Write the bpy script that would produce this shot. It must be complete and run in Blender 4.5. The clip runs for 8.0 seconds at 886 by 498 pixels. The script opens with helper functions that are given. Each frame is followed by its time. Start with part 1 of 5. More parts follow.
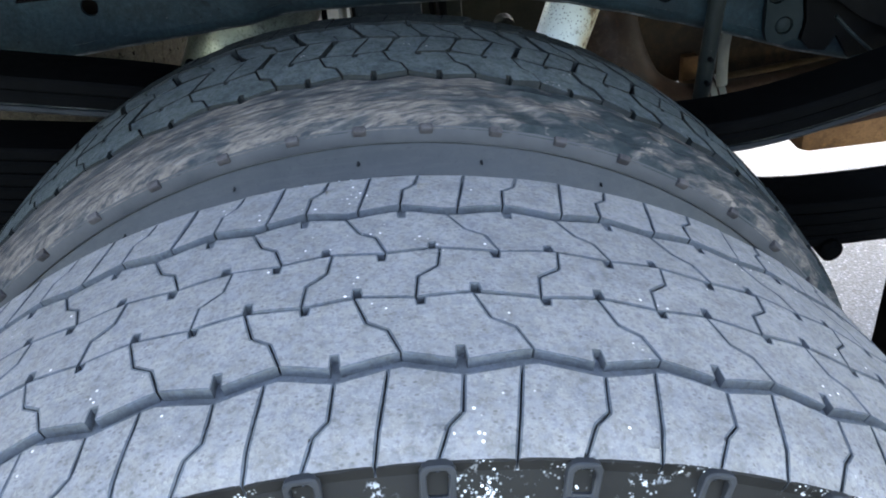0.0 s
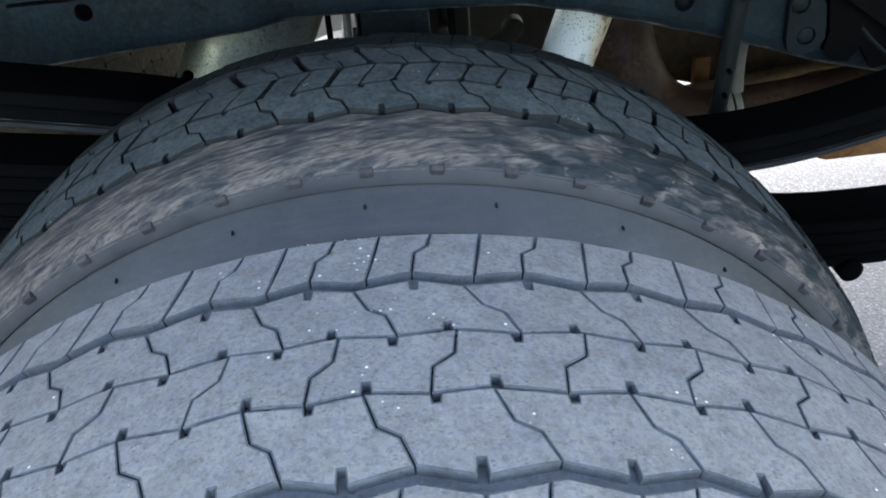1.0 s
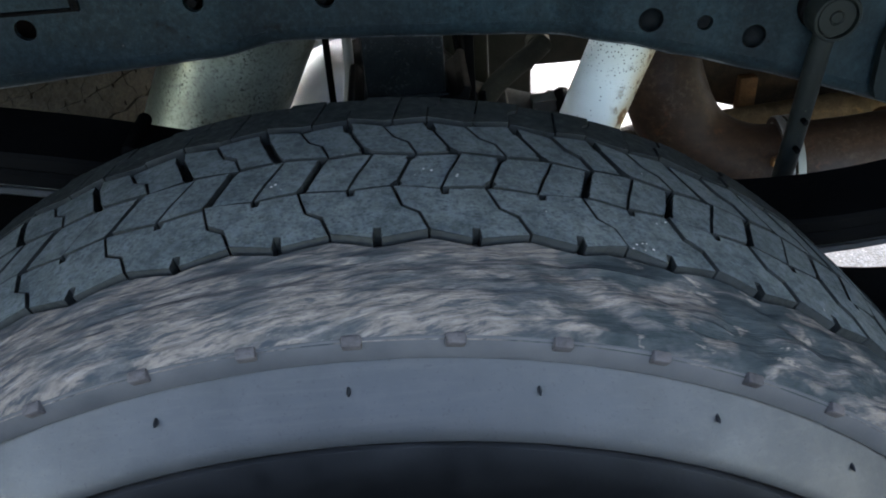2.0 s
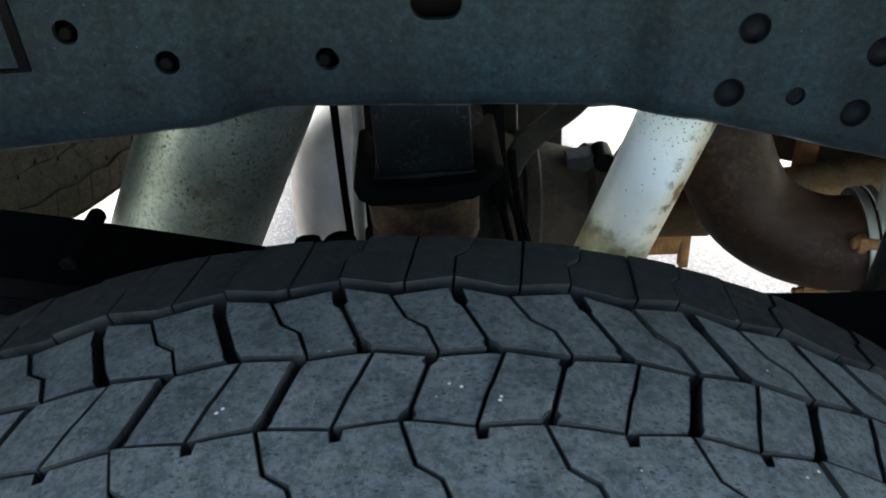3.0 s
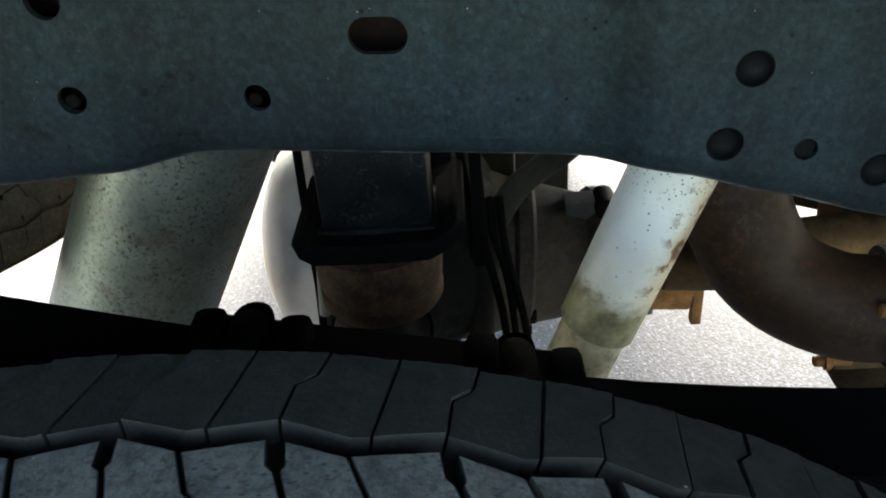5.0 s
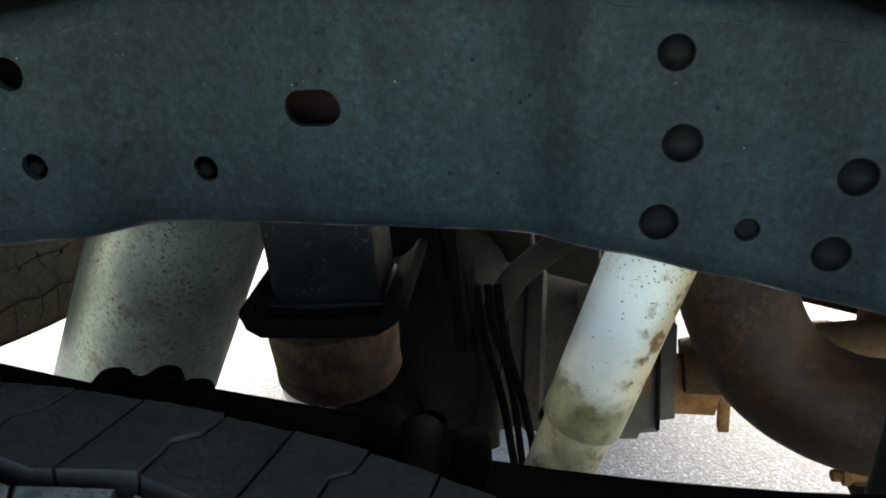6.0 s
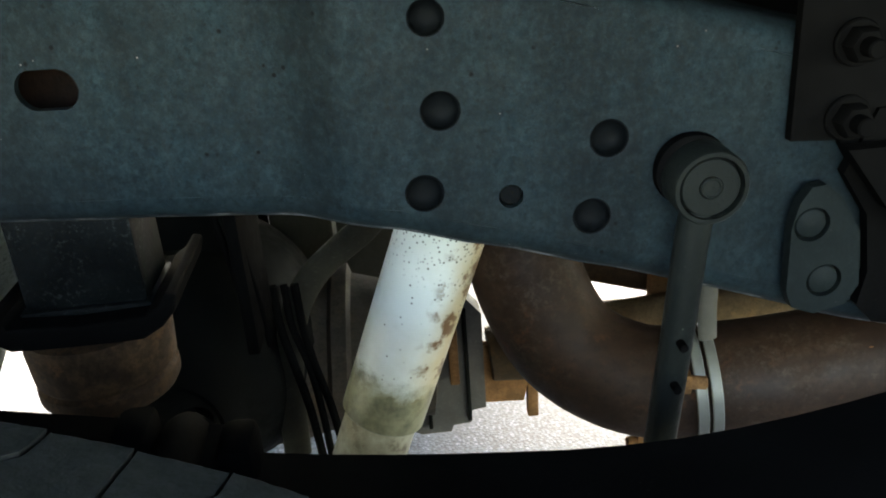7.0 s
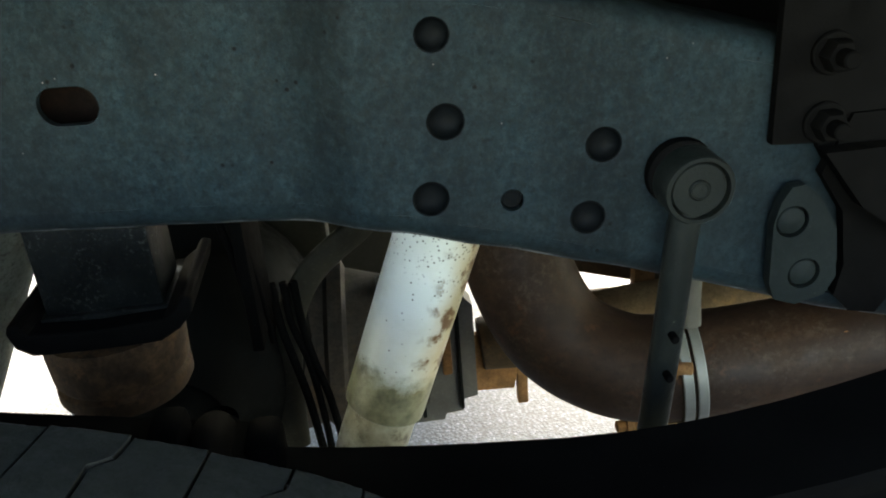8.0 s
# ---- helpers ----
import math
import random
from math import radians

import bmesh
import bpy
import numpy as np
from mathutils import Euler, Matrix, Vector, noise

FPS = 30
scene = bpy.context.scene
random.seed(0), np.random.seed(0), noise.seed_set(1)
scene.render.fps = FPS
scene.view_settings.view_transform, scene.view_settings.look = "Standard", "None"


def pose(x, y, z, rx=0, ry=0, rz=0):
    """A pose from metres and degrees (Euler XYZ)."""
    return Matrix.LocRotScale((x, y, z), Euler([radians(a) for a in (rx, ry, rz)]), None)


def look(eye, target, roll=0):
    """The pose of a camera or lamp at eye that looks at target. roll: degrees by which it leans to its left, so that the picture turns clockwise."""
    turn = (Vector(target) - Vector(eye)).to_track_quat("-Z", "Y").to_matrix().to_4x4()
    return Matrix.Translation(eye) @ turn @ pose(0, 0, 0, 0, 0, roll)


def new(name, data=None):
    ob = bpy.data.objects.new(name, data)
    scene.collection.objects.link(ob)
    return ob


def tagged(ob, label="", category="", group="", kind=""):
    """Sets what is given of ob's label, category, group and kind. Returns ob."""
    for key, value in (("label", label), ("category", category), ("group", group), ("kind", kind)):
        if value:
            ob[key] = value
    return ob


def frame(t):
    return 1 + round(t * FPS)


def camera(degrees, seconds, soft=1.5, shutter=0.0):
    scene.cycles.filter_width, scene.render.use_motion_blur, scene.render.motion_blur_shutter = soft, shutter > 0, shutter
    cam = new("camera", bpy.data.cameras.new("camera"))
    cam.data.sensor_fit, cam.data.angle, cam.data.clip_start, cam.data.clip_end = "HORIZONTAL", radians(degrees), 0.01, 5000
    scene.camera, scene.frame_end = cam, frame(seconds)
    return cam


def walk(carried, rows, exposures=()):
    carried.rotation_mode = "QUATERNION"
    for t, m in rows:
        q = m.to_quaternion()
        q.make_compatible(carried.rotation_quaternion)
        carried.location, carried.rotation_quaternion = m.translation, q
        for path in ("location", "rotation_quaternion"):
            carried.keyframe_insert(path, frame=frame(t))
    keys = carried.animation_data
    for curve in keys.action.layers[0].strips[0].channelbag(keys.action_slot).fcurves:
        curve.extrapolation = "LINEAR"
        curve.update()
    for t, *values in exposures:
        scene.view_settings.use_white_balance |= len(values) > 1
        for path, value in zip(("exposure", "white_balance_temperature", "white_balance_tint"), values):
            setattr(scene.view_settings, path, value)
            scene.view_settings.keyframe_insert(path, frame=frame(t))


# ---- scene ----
cam = camera(55.5, 8.0, 1.9)
PATH = [
    (0, (0.041, 0.016, 1.015), (0.088, 1.699, -0.064), -6.2),
    (0.5, (0.045, 0.038, 1.001), (0.09, 1.725, -0.071), -5.9),
    (1, (0.04, 0.068, 1.032), (0.08, 1.727, -0.084), -5.9),
    (1.5, (0.033, 0.167, 1.034), (0.068, 1.811, -0.104), -4.7),
    (2, (0.046, 0.258, 1.021), (0.073, 1.887, -0.139), -4.6),
    (2.2, (0.061, 0.303, 1.015), (0.028, 1.927, -0.151), -5.9),
    (3.3, (0.045, 0.444, 1.002), (0.047, 2.1, -0.119), -4.0),
    (3.5, (0.047, 0.45, 1.016), (0.054, 2.107, -0.103), -4.1),
    (4, (0.054, 0.464, 1.017), (0.073, 2.124, -0.098), -4.2),
    (4.5, (0.064, 0.508, 0.986), (0.078, 2.174, -0.121), -4.4),
    (4.7, (0.078, 0.514, 0.978), (0.078, 2.176, -0.133), -4.3),
    (5.8, (0.2, 0.534, 0.944), (-0.123, 2.312, 0.087), -5.7),
    (6, (0.215, 0.528, 0.937), (-0.088, 2.319, 0.099), -5.8),
    (6.5, (0.245, 0.529, 0.919), (0.128, 2.358, 0.117), -5.6),
    (7, (0.251, 0.537, 0.905), (0.344, 2.353, 0.072), -4.3),
    (7.5, (0.255, 0.529, 0.906), (0.414, 2.328, 0.048), -4.1),
    (8, (0.232, 0.516, 0.928), (0.378, 2.312, 0.061), -4.6),
]
EXPOSURES = [(0.0, 4.24, 7600, 13), (1.0, 4.0, 7700, 13), (1.5, 4.15, 7750, 13), (2.2, 4.2, 7800, 13), (3.5, 4.47, 8600, 10), (4.5, 4.4, 8900, 10), (7.2, 4.66, 9200, 9), (8.0, 4.54, 9400, 8)]
walk(cam, [(t, look(eye, target, roll)) for t, eye, target, roll in PATH], EXPOSURES)

# ---- daylight: open sky on the near side, sun from beyond the truck ----
SUN_FROM = Vector((-0.05, 1.0, 0.95)).normalized()
world = bpy.data.worlds.new("sky")
scene.world = world
world.use_nodes = True
sky = world.node_tree.nodes.new("ShaderNodeTexSky")
sky.sky_type, sky.sun_disc = "NISHITA", False
sky.sun_elevation = math.asin(SUN_FROM.z)
sky.sun_rotation = math.atan2(SUN_FROM.x, SUN_FROM.y)
world.node_tree.links.new(sky.outputs[0], world.node_tree.nodes["Background"].inputs[0])
world.node_tree.nodes["Background"].inputs[1].default_value = 0.15
sun = new("sun", bpy.data.lights.new("sun", "SUN"))
sun.data.energy, sun.data.angle, sun.data.color = 2.7, radians(40.0), (1.0, 0.99, 0.975)
sun.matrix_world = look(SUN_FROM * 20, (0, 0, 0))


# ---- materials ----
def ramp(nt, source, stops):
    node = nt.nodes.new("ShaderNodeValToRGB")
    while len(node.color_ramp.elements) < len(stops):
        node.color_ramp.elements.new(0.5)
    for e, (p, c) in zip(node.color_ramp.elements, stops):
        e.position, e.color = p, (*c, 1) if len(c) == 3 else c
    nt.links.new(source, node.inputs[0])
    return node.outputs[0]


def grey(v):
    return (v, v, v)


def noise_of(nt, coords, scale, detail=4, rough=0.6, stretch=None):
    if stretch:
        m = nt.nodes.new("ShaderNodeMapping")
        m.inputs["Scale"].default_value = stretch
        nt.links.new(coords, m.inputs[0])
        coords = m.outputs[0]
    n = nt.nodes.new("ShaderNodeTexNoise")
    n.inputs["Scale"].default_value, n.inputs["Detail"].default_value, n.inputs["Roughness"].default_value = scale, detail, rough
    nt.links.new(coords, n.inputs["Vector"])
    return n.outputs[0]


def mixed(nt, fac, a, b, blend="MIX"):
    n = nt.nodes.new("ShaderNodeMix")
    n.data_type, n.blend_type = "RGBA", blend
    for k, v in ((0, fac), (6, a), (7, b)):
        if isinstance(v, (int, float)):
            n.inputs[k].default_value = v
        elif isinstance(v, tuple):
            n.inputs[k].default_value = (*v, 1)
        else:
            nt.links.new(v, n.inputs[k])
    return n.outputs[2]


class Surface:
    """A principled material under construction."""

    def __init__(self, name, rough=0.6, metal=0.0, use_uv=False):
        self.m = bpy.data.materials.new(name)
        self.m.use_nodes = True
        self.nt = self.m.node_tree
        self.p = self.nt.nodes["Principled BSDF"]
        self.p.inputs["Roughness"].default_value, self.p.inputs["Metallic"].default_value = rough, metal
        tc = self.nt.nodes.new("ShaderNodeTexCoord")
        self.co = tc.outputs["UV" if use_uv else "Object"]

    def noise(self, scale, detail=4, rough=0.6, stretch=None):
        return noise_of(self.nt, self.co, scale, detail, rough, stretch)

    def spots(self, scale, lo, hi, stretch=None):
        """Round spots: 1 inside, 0 outside, from a cell pattern."""
        co = self.co
        v = self.nt.nodes.new("ShaderNodeTexVoronoi")
        v.inputs["Scale"].default_value = scale
        if stretch:
            m = self.nt.nodes.new("ShaderNodeMapping")
            m.inputs["Scale"].default_value = stretch
            self.nt.links.new(co, m.inputs[0])
            co = m.outputs[0]
        self.nt.links.new(co, v.inputs["Vector"])
        return ramp(self.nt, v.outputs["Distance"], [(lo, grey(1)), (hi, grey(0))])

    def ramp(self, source, *stops):
        return ramp(self.nt, source, stops)

    def mix(self, fac, a, b, blend="MIX"):
        return mixed(self.nt, fac, a, b, blend)

    def colour(self, socket):
        if isinstance(socket, tuple):
            self.p.inputs["Base Color"].default_value = (*socket, 1)
        else:
            self.nt.links.new(socket, self.p.inputs["Base Color"])
        return self

    def rough(self, socket):
        self.nt.links.new(socket, self.p.inputs["Roughness"])
        return self

    def metal(self, socket):
        self.nt.links.new(socket, self.p.inputs["Metallic"])
        return self

    def bump(self, socket, dist=0.001, strength=0.5):
        b = self.nt.nodes.new("ShaderNodeBump")
        b.inputs["Strength"].default_value, b.inputs["Distance"].default_value = strength, dist
        self.nt.links.new(socket, b.inputs["Height"])
        old = self.p.inputs["Normal"].links
        if old:
            self.nt.links.new(old[0].from_socket, b.inputs["Normal"])
        self.nt.links.new(b.outputs[0], self.p.inputs["Normal"])
        return self


def dusty_rubber(name, dark, light, speck, grain=1.0, sparkle=0.64):
    s = Surface(name, 0.8)
    s.p.inputs["Specular IOR Level"].default_value = 0.12
    base = s.mix(s.ramp(s.noise(55, 6), (0.32, grey(0)), (0.7, grey(1))), dark, light)
    base = s.mix(s.ramp(s.noise(150, 3, 0.6), (0.42, grey(0)), (0.6, grey(0.55))), base, tuple(x * y for x, y in zip(light, (0.88, 0.92, 1.04))))
    fine = s.ramp(s.noise(400, 3, 0.7), (0.48, grey(0)), (0.66, grey(0.6 * grain)))
    base = s.mix(fine, base, tuple(0.5 * c for c in dark))
    pale = s.ramp(s.noise(620, 2, 0.7), (0.57, grey(0)), (0.70, grey(0.4 * grain)))
    base = s.mix(pale, base, tuple(1.35 * c for c in light))
    fleck = s.mix(1.0, s.spots(260, 0.16, 0.3, (1, 1.7, 1)), s.ramp(s.noise(70, 3), (0.48, grey(0)), (0.56, grey(0.8 * grain))), "MULTIPLY")
    base = s.mix(fleck, base, tuple(0.55 * c for c in dark))
    smudge = s.ramp(s.noise(190, 4, 0.7), (0.50, grey(0)), (0.64, grey(0.55 * grain)))
    base = s.mix(smudge, base, tuple(x * y for x, y in zip(dark, (0.72, 0.80, 0.92))))
    grit = s.mix(1.0, s.spots(210, 0.10, 0.17), s.ramp(s.noise(34, 3), (sparkle, grey(0)), (sparkle + 0.03, grey(1))), "MULTIPLY")
    base = s.mix(grit, base, speck)
    s.colour(base)
    s.rough(s.ramp(s.noise(160, 3), (0.3, grey(0.6)), (0.7, grey(0.9))))
    s.bump(s.noise(520, 4, 0.75), 0.0005, 0.7).bump(s.noise(90, 3), 0.0006, 0.4)
    return s.m


RUBBER_OUTER = dusty_rubber("worn rubber with pale road dust", (0.1068, 0.09804, 0.08858), (0.1784, 0.1616, 0.1456), (0.6465, 0.5611, 0.5034), 0.8, 0.60)
RUBBER_INNER = dusty_rubber("worn dark rubber", (0.02443, 0.03066, 0.02974), (0.08059, 0.08879, 0.0834), (0.4154, 0.3594, 0.3261), 1.0, 0.64)


# groove walls: less dust than the tops, with groove shade put into the colour
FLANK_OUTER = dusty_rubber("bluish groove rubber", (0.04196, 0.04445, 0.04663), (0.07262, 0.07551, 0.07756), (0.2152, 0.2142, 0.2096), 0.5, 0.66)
# far shoulder blocks: the weaker light there is put into a darker rubber
RUBBER_EDGE = dusty_rubber("shaded far shoulder rubber", (0.007898, 0.009736, 0.008978), (0.02018, 0.02271, 0.02037), (0.1493, 0.1379, 0.1173), 0.8, 0.66)
# inner tyre's groove walls, with more of the groove shade in the colour
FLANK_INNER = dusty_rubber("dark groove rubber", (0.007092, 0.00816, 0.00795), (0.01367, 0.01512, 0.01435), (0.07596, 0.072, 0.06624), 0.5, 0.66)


def carcass_rubber(name, a, b, chalk, gloss=0.2, caked=False):
    s = Surface(name, 0.6)
    s.p.inputs["Specular IOR Level"].default_value = gloss
    c = s.mix(s.ramp(s.noise(30, 5), (0.35, grey(0)), (0.7, grey(1))), a, b)
    c = s.mix(s.ramp(s.noise(6, 3), (0.45, grey(0)), (0.7, grey(0.5))), c, tuple(1.3 * x for x in b))
    dust = s.mix(1.0, s.spots(520, 0.18, 0.36), s.ramp(s.noise(28, 4), (chalk, grey(0)), (chalk + 0.06, grey(1))), "MULTIPLY")
    c = s.mix(dust, c, (0.6, 0.6, 0.58))
    if caked:
        cake = s.mix(1.0, s.ramp(s.noise(230, 4, 0.7), (0.56, grey(0)), (0.62, grey(0.9))), s.ramp(s.noise(17, 4, 0.65), (0.60, grey(0)), (0.66, grey(1))), "MULTIPLY")
        c = s.mix(cake, c, (0.42, 0.42, 0.42))
    s.colour(c)
    s.rough(s.ramp(s.noise(60, 4), (0.3, grey(0.45)), (0.7, grey(0.7))))
    s.bump(s.noise(300, 3), 0.0003, 0.4)
    return s.m


def sidewall_rubber():
    """Smooth bulged sidewall: faint scuffs that run round it, a few hairline cracks, thin dust."""
    s = Surface("smooth grey sidewall rubber", 0.5)
    s.p.inputs["Specular IOR Level"].default_value = 0.3
    c = s.mix(s.ramp(s.noise(9, 4), (0.35, grey(0)), (0.68, grey(1))), (0.01956, 0.02054, 0.01977), (0.03202, 0.03196, 0.03031))
    c = s.mix(s.ramp(s.noise(70, 5, 0.7), (0.45, grey(0)), (0.7, grey(0.6))), c, (0.03823, 0.03577, 0.03294))
    c = s.mix(s.ramp(s.noise(1.0, 5, 0.65, (16, 260, 260)), (0.5, grey(0)), (0.7, grey(0.55))), c, (0.04445, 0.04033, 0.03624))
    c = s.mix(s.ramp(s.noise(520, 2, 0.6), (0.62, grey(0)), (0.7, grey(0.6))), c, (0.01423, 0.01445, 0.01384))
    s.colour(c)
    s.rough(s.ramp(s.noise(24, 5, 0.7), (0.3, grey(0.40)), (0.7, grey(0.6))))
    s.bump(s.noise(340, 4, 0.7), 0.0003, 0.3).bump(s.noise(18, 3), 0.001, 0.2)
    return s.m


def torn_rubber():
    """Scuffed shoulder: feathery strokes that run round the tyre, brown dust in the torn parts, dark pits where it broke out."""
    s = Surface("torn scuffed rubber with brown dust", 0.85, use_uv=True)
    s.p.inputs["Specular IOR Level"].default_value = 0.1
    nt = s.nt
    warp = nt.nodes.new("ShaderNodeTexNoise")
    warp.inputs["Scale"].default_value, warp.inputs["Detail"].default_value = 17, 3
    nt.links.new(s.co, warp.inputs["Vector"])
    off = nt.nodes.new("ShaderNodeVectorMath")
    off.operation = "MULTIPLY_ADD"
    off.inputs[1].default_value = (0.016, 0.012, 0)
    nt.links.new(warp.outputs["Color"], off.inputs[0])
    nt.links.new(s.co, off.inputs[2])
    turned = nt.nodes.new("ShaderNodeMapping")
    turned.inputs["Rotation"].default_value = (0, 0, radians(-8))
    nt.links.new(off.outputs[0], turned.inputs[0])
    plain, s.co = s.co, turned.outputs[0]
    stroke = s.noise(1.0, 4, 0.6, (28, 150, 1))
    feather = s.noise(1.0, 4, 0.6, (85, 300, 1))
    fine = s.noise(1.0, 5, 0.65, (260, 520, 1))
    patch = s.noise(1.0, 3, 0.55, (17, 40, 1))
    streak = s.noise(1.0, 4, 0.62, (55, 420, 1))
    scratch = s.noise(1.0, 4, 0.66, (100, 650, 1))
    s.co = off.outputs[0]
    chunk = s.noise(1.0, 4, 0.55, (28, 58, 1))
    flakes = s.noise(1.0, 4, 0.6, (44, 120, 1))
    s.co = plain
    base = s.mix(s.ramp(feather, (0.36, grey(0)), (0.66, grey(1))), (0.02235, 0.02388, 0.02416), (0.04673, 0.04511, 0.04348))
    dust = s.mix(s.ramp(feather, (0.36, grey(0)), (0.66, grey(1))), (0.06292, 0.05318, 0.04577), (0.1023, 0.08283, 0.06862))
    add = nt.nodes.new("ShaderNodeMath")
    add.operation = "ADD"
    nt.links.new(stroke, add.inputs[0])
    nt.links.new(patch, add.inputs[1])
    c = s.mix(s.ramp(add.outputs[0], (0.84, grey(0)), (0.98, grey(0.5)), (1.13, grey(1))), base, dust)
    c = s.mix(s.ramp(fine, (0.5, grey(0)), (0.72, grey(0.35))), c, (0.03047, 0.03007, 0.02898))
    pale_streak = s.mix(1.0, s.ramp(streak, (0.53, grey(0)), (0.66, grey(0.7))), s.ramp(add.outputs[0], (0.88, grey(0.0)), (1.06, grey(1))), "MULTIPLY")
    c = s.mix(pale_streak, c, (0.12, 0.1045, 0.09547))
    c = s.mix(s.ramp(streak, (0.37, grey(0.85)), (0.48, grey(0))), c, (0.01436, 0.01769, 0.02069))
    c = s.mix(s.ramp(scratch, (0.37, grey(0.75)), (0.48, grey(0))), c, (0.01858, 0.02172, 0.02466))
    c = s.mix(s.ramp(scratch, (0.62, grey(0)), (0.70, grey(0.5))), c, (0.1056, 0.09486, 0.08908))
    # chunks are missing over the forward part of the shoulder
    sep = nt.nodes.new("ShaderNodeSeparateXYZ")
    nt.links.new(plain, sep.inputs[0])
    forward = s.ramp(sep.outputs[0], (0.06, grey(0.0)), (0.115, grey(1)))
    hole = s.mix(1.0, s.ramp(chunk, (0.44, grey(0)), (0.52, grey(1))), forward, "MULTIPLY")
    c = s.mix(hole, c, s.mix(s.ramp(feather, (0.4, grey(0)), (0.65, grey(1))), (0.01218, 0.01592, 0.0169), (0.02437, 0.02742, 0.02738)))
    flake = s.mix(1.0, s.ramp(flakes, (0.61, grey(0)), (0.67, grey(0.9))), forward, "MULTIPLY")
    s.colour(s.mix(flake, c, (0.1371, 0.1106, 0.09181)))
    s.bump(stroke, 0.002, 0.5).bump(streak, 0.0010, 0.6).bump(flakes, 0.002, 0.5)
    return s.m


def painted_steel(name, a, b, rough=0.45, bump=0.0003, dirt=(0.10, 0.09, 0.075), gloss=0.22):
    s = Surface(name, rough)
    s.p.inputs["Specular IOR Level"].default_value = gloss
    c = s.mix(s.ramp(s.noise(9, 6), (0.35, grey(0)), (0.7, grey(1))), a, b)
    c = s.mix(s.ramp(s.noise(260, 4, 0.75), (0.55, grey(0)), (0.78, grey(0.5))), c, tuple(x * 1.9 for x in b))
    grit = s.mix(1.0, s.spots(140, 0.07, 0.13), s.ramp(s.noise(40, 2), (0.6, grey(0)), (0.66, grey(1))), "MULTIPLY")
    c = s.mix(grit, c, tuple(x * 2.2 for x in dirt))
    c = s.mix(s.ramp(s.noise(22, 5, 0.7), (0.6, grey(0)), (0.85, grey(0.55))), c, dirt)
    s.colour(c)
    s.rough(s.ramp(s.noise(70, 4), (0.3, grey(rough - 0.1)), (0.7, grey(rough + 0.2))))
    s.bump(s.noise(350, 3), bump, 0.5)
    return s.m


def rail_paint():
    """Matt blue-black paint: greenish dust patches, dark rubs, painted-in shade bands, pale grit, small pits."""
    s = Surface("dusty blue-black frame paint", 0.6)
    s.p.inputs["Specular IOR Level"].default_value = 0.08
    c = s.mix(s.ramp(s.noise(7, 6, 0.6), (0.35, grey(0)), (0.68, grey(1))), (0.00333, 0.008884, 0.01197), (0.006486, 0.01599, 0.0203))
    c = s.mix(s.ramp(s.noise(11, 6, 0.7), (0.5, grey(0)), (0.72, grey(0.8))), c, (0.01183, 0.01622, 0.01534))
    c = s.mix(s.ramp(s.noise(330, 4, 0.8), (0.5, grey(0)), (0.74, grey(0.45))), c, (0.01634, 0.02229, 0.02392))
    c = s.mix(s.ramp(s.noise(210, 4, 0.8), (0.50, grey(0)), (0.62, grey(0.7))), c, (0.00219, 0.003391, 0.004276))
    c = s.mix(s.ramp(s.noise(1.0, 5, 0.65, (90, 90, 9)), (0.56, grey(0)), (0.75, grey(0.5))), c, (0.01577, 0.01885, 0.01925))
    c = s.mix(s.ramp(s.noise(150, 6, 0.8), (0.46, grey(0)), (0.62, grey(0.85))), c, (0.0135, 0.02749, 0.03172))
    c = s.mix(s.ramp(s.noise(4, 4, 0.6), (0.42, grey(0)), (0.62, grey(0.6))), c, (0.003945, 0.00603, 0.007483))
    # soft vertical dark bands: shading of the web's bends put into the paint
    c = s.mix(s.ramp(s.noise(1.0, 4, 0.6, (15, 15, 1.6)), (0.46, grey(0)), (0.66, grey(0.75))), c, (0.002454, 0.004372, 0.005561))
    c = s.mix(s.ramp(s.noise(75, 5, 0.7), (0.48, grey(0)), (0.62, grey(0.55))), c, (0.003679, 0.005653, 0.006061))
    c = s.mix(s.ramp(s.noise(48, 6, 0.75), (0.54, grey(0)), (0.70, grey(0.5))), c, (0.008328, 0.01958, 0.02354))
    c = s.mix(s.ramp(s.noise(520, 3, 0.7), (0.50, grey(0)), (0.70, grey(0.35))), c, (0.003126, 0.004772, 0.005662))
    c = s.mix(s.ramp(s.noise(430, 3, 0.7), (0.56, grey(0)), (0.74, grey(0.35))), c, (0.01706, 0.02282, 0.02539))
    c = s.mix(s.ramp(s.noise(26, 6, 0.75), (0.50, grey(0)), (0.66, grey(0.5))), c, (0.004263, 0.005705, 0.006638))
    c = s.mix(s.ramp(s.noise(170, 5, 0.75), (0.46, grey(0)), (0.70, grey(0.40))), c, (0.01846, 0.03215, 0.03564))
    c = s.mix(s.ramp(s.noise(250, 4, 0.8), (0.48, grey(0)), (0.68, grey(0.5))), c, (0.003552, 0.005705, 0.006834))
    blot = s.mix(1.0, s.ramp(s.noise(70, 4, 0.6), (0.6, grey(0)), (0.66, grey(1))), s.ramp(s.noise(9, 2), (0.64, grey(0)), (0.68, grey(1))), "MULTIPLY")
    c = s.mix(blot, c, (0.002841, 0.003111, 0.003418))
    pits = s.mix(1.0, s.spots(90, 0.08, 0.16), s.ramp(s.noise(14, 3), (0.54, grey(0)), (0.6, grey(1))), "MULTIPLY")
    c = s.mix(pits, c, (0.002131, 0.002076, 0.002442))
    grit = s.mix(1.0, s.spots(150, 0.04, 0.11), s.ramp(s.noise(30, 3, 0.7), (0.62, grey(0)), (0.68, grey(1))), "MULTIPLY")
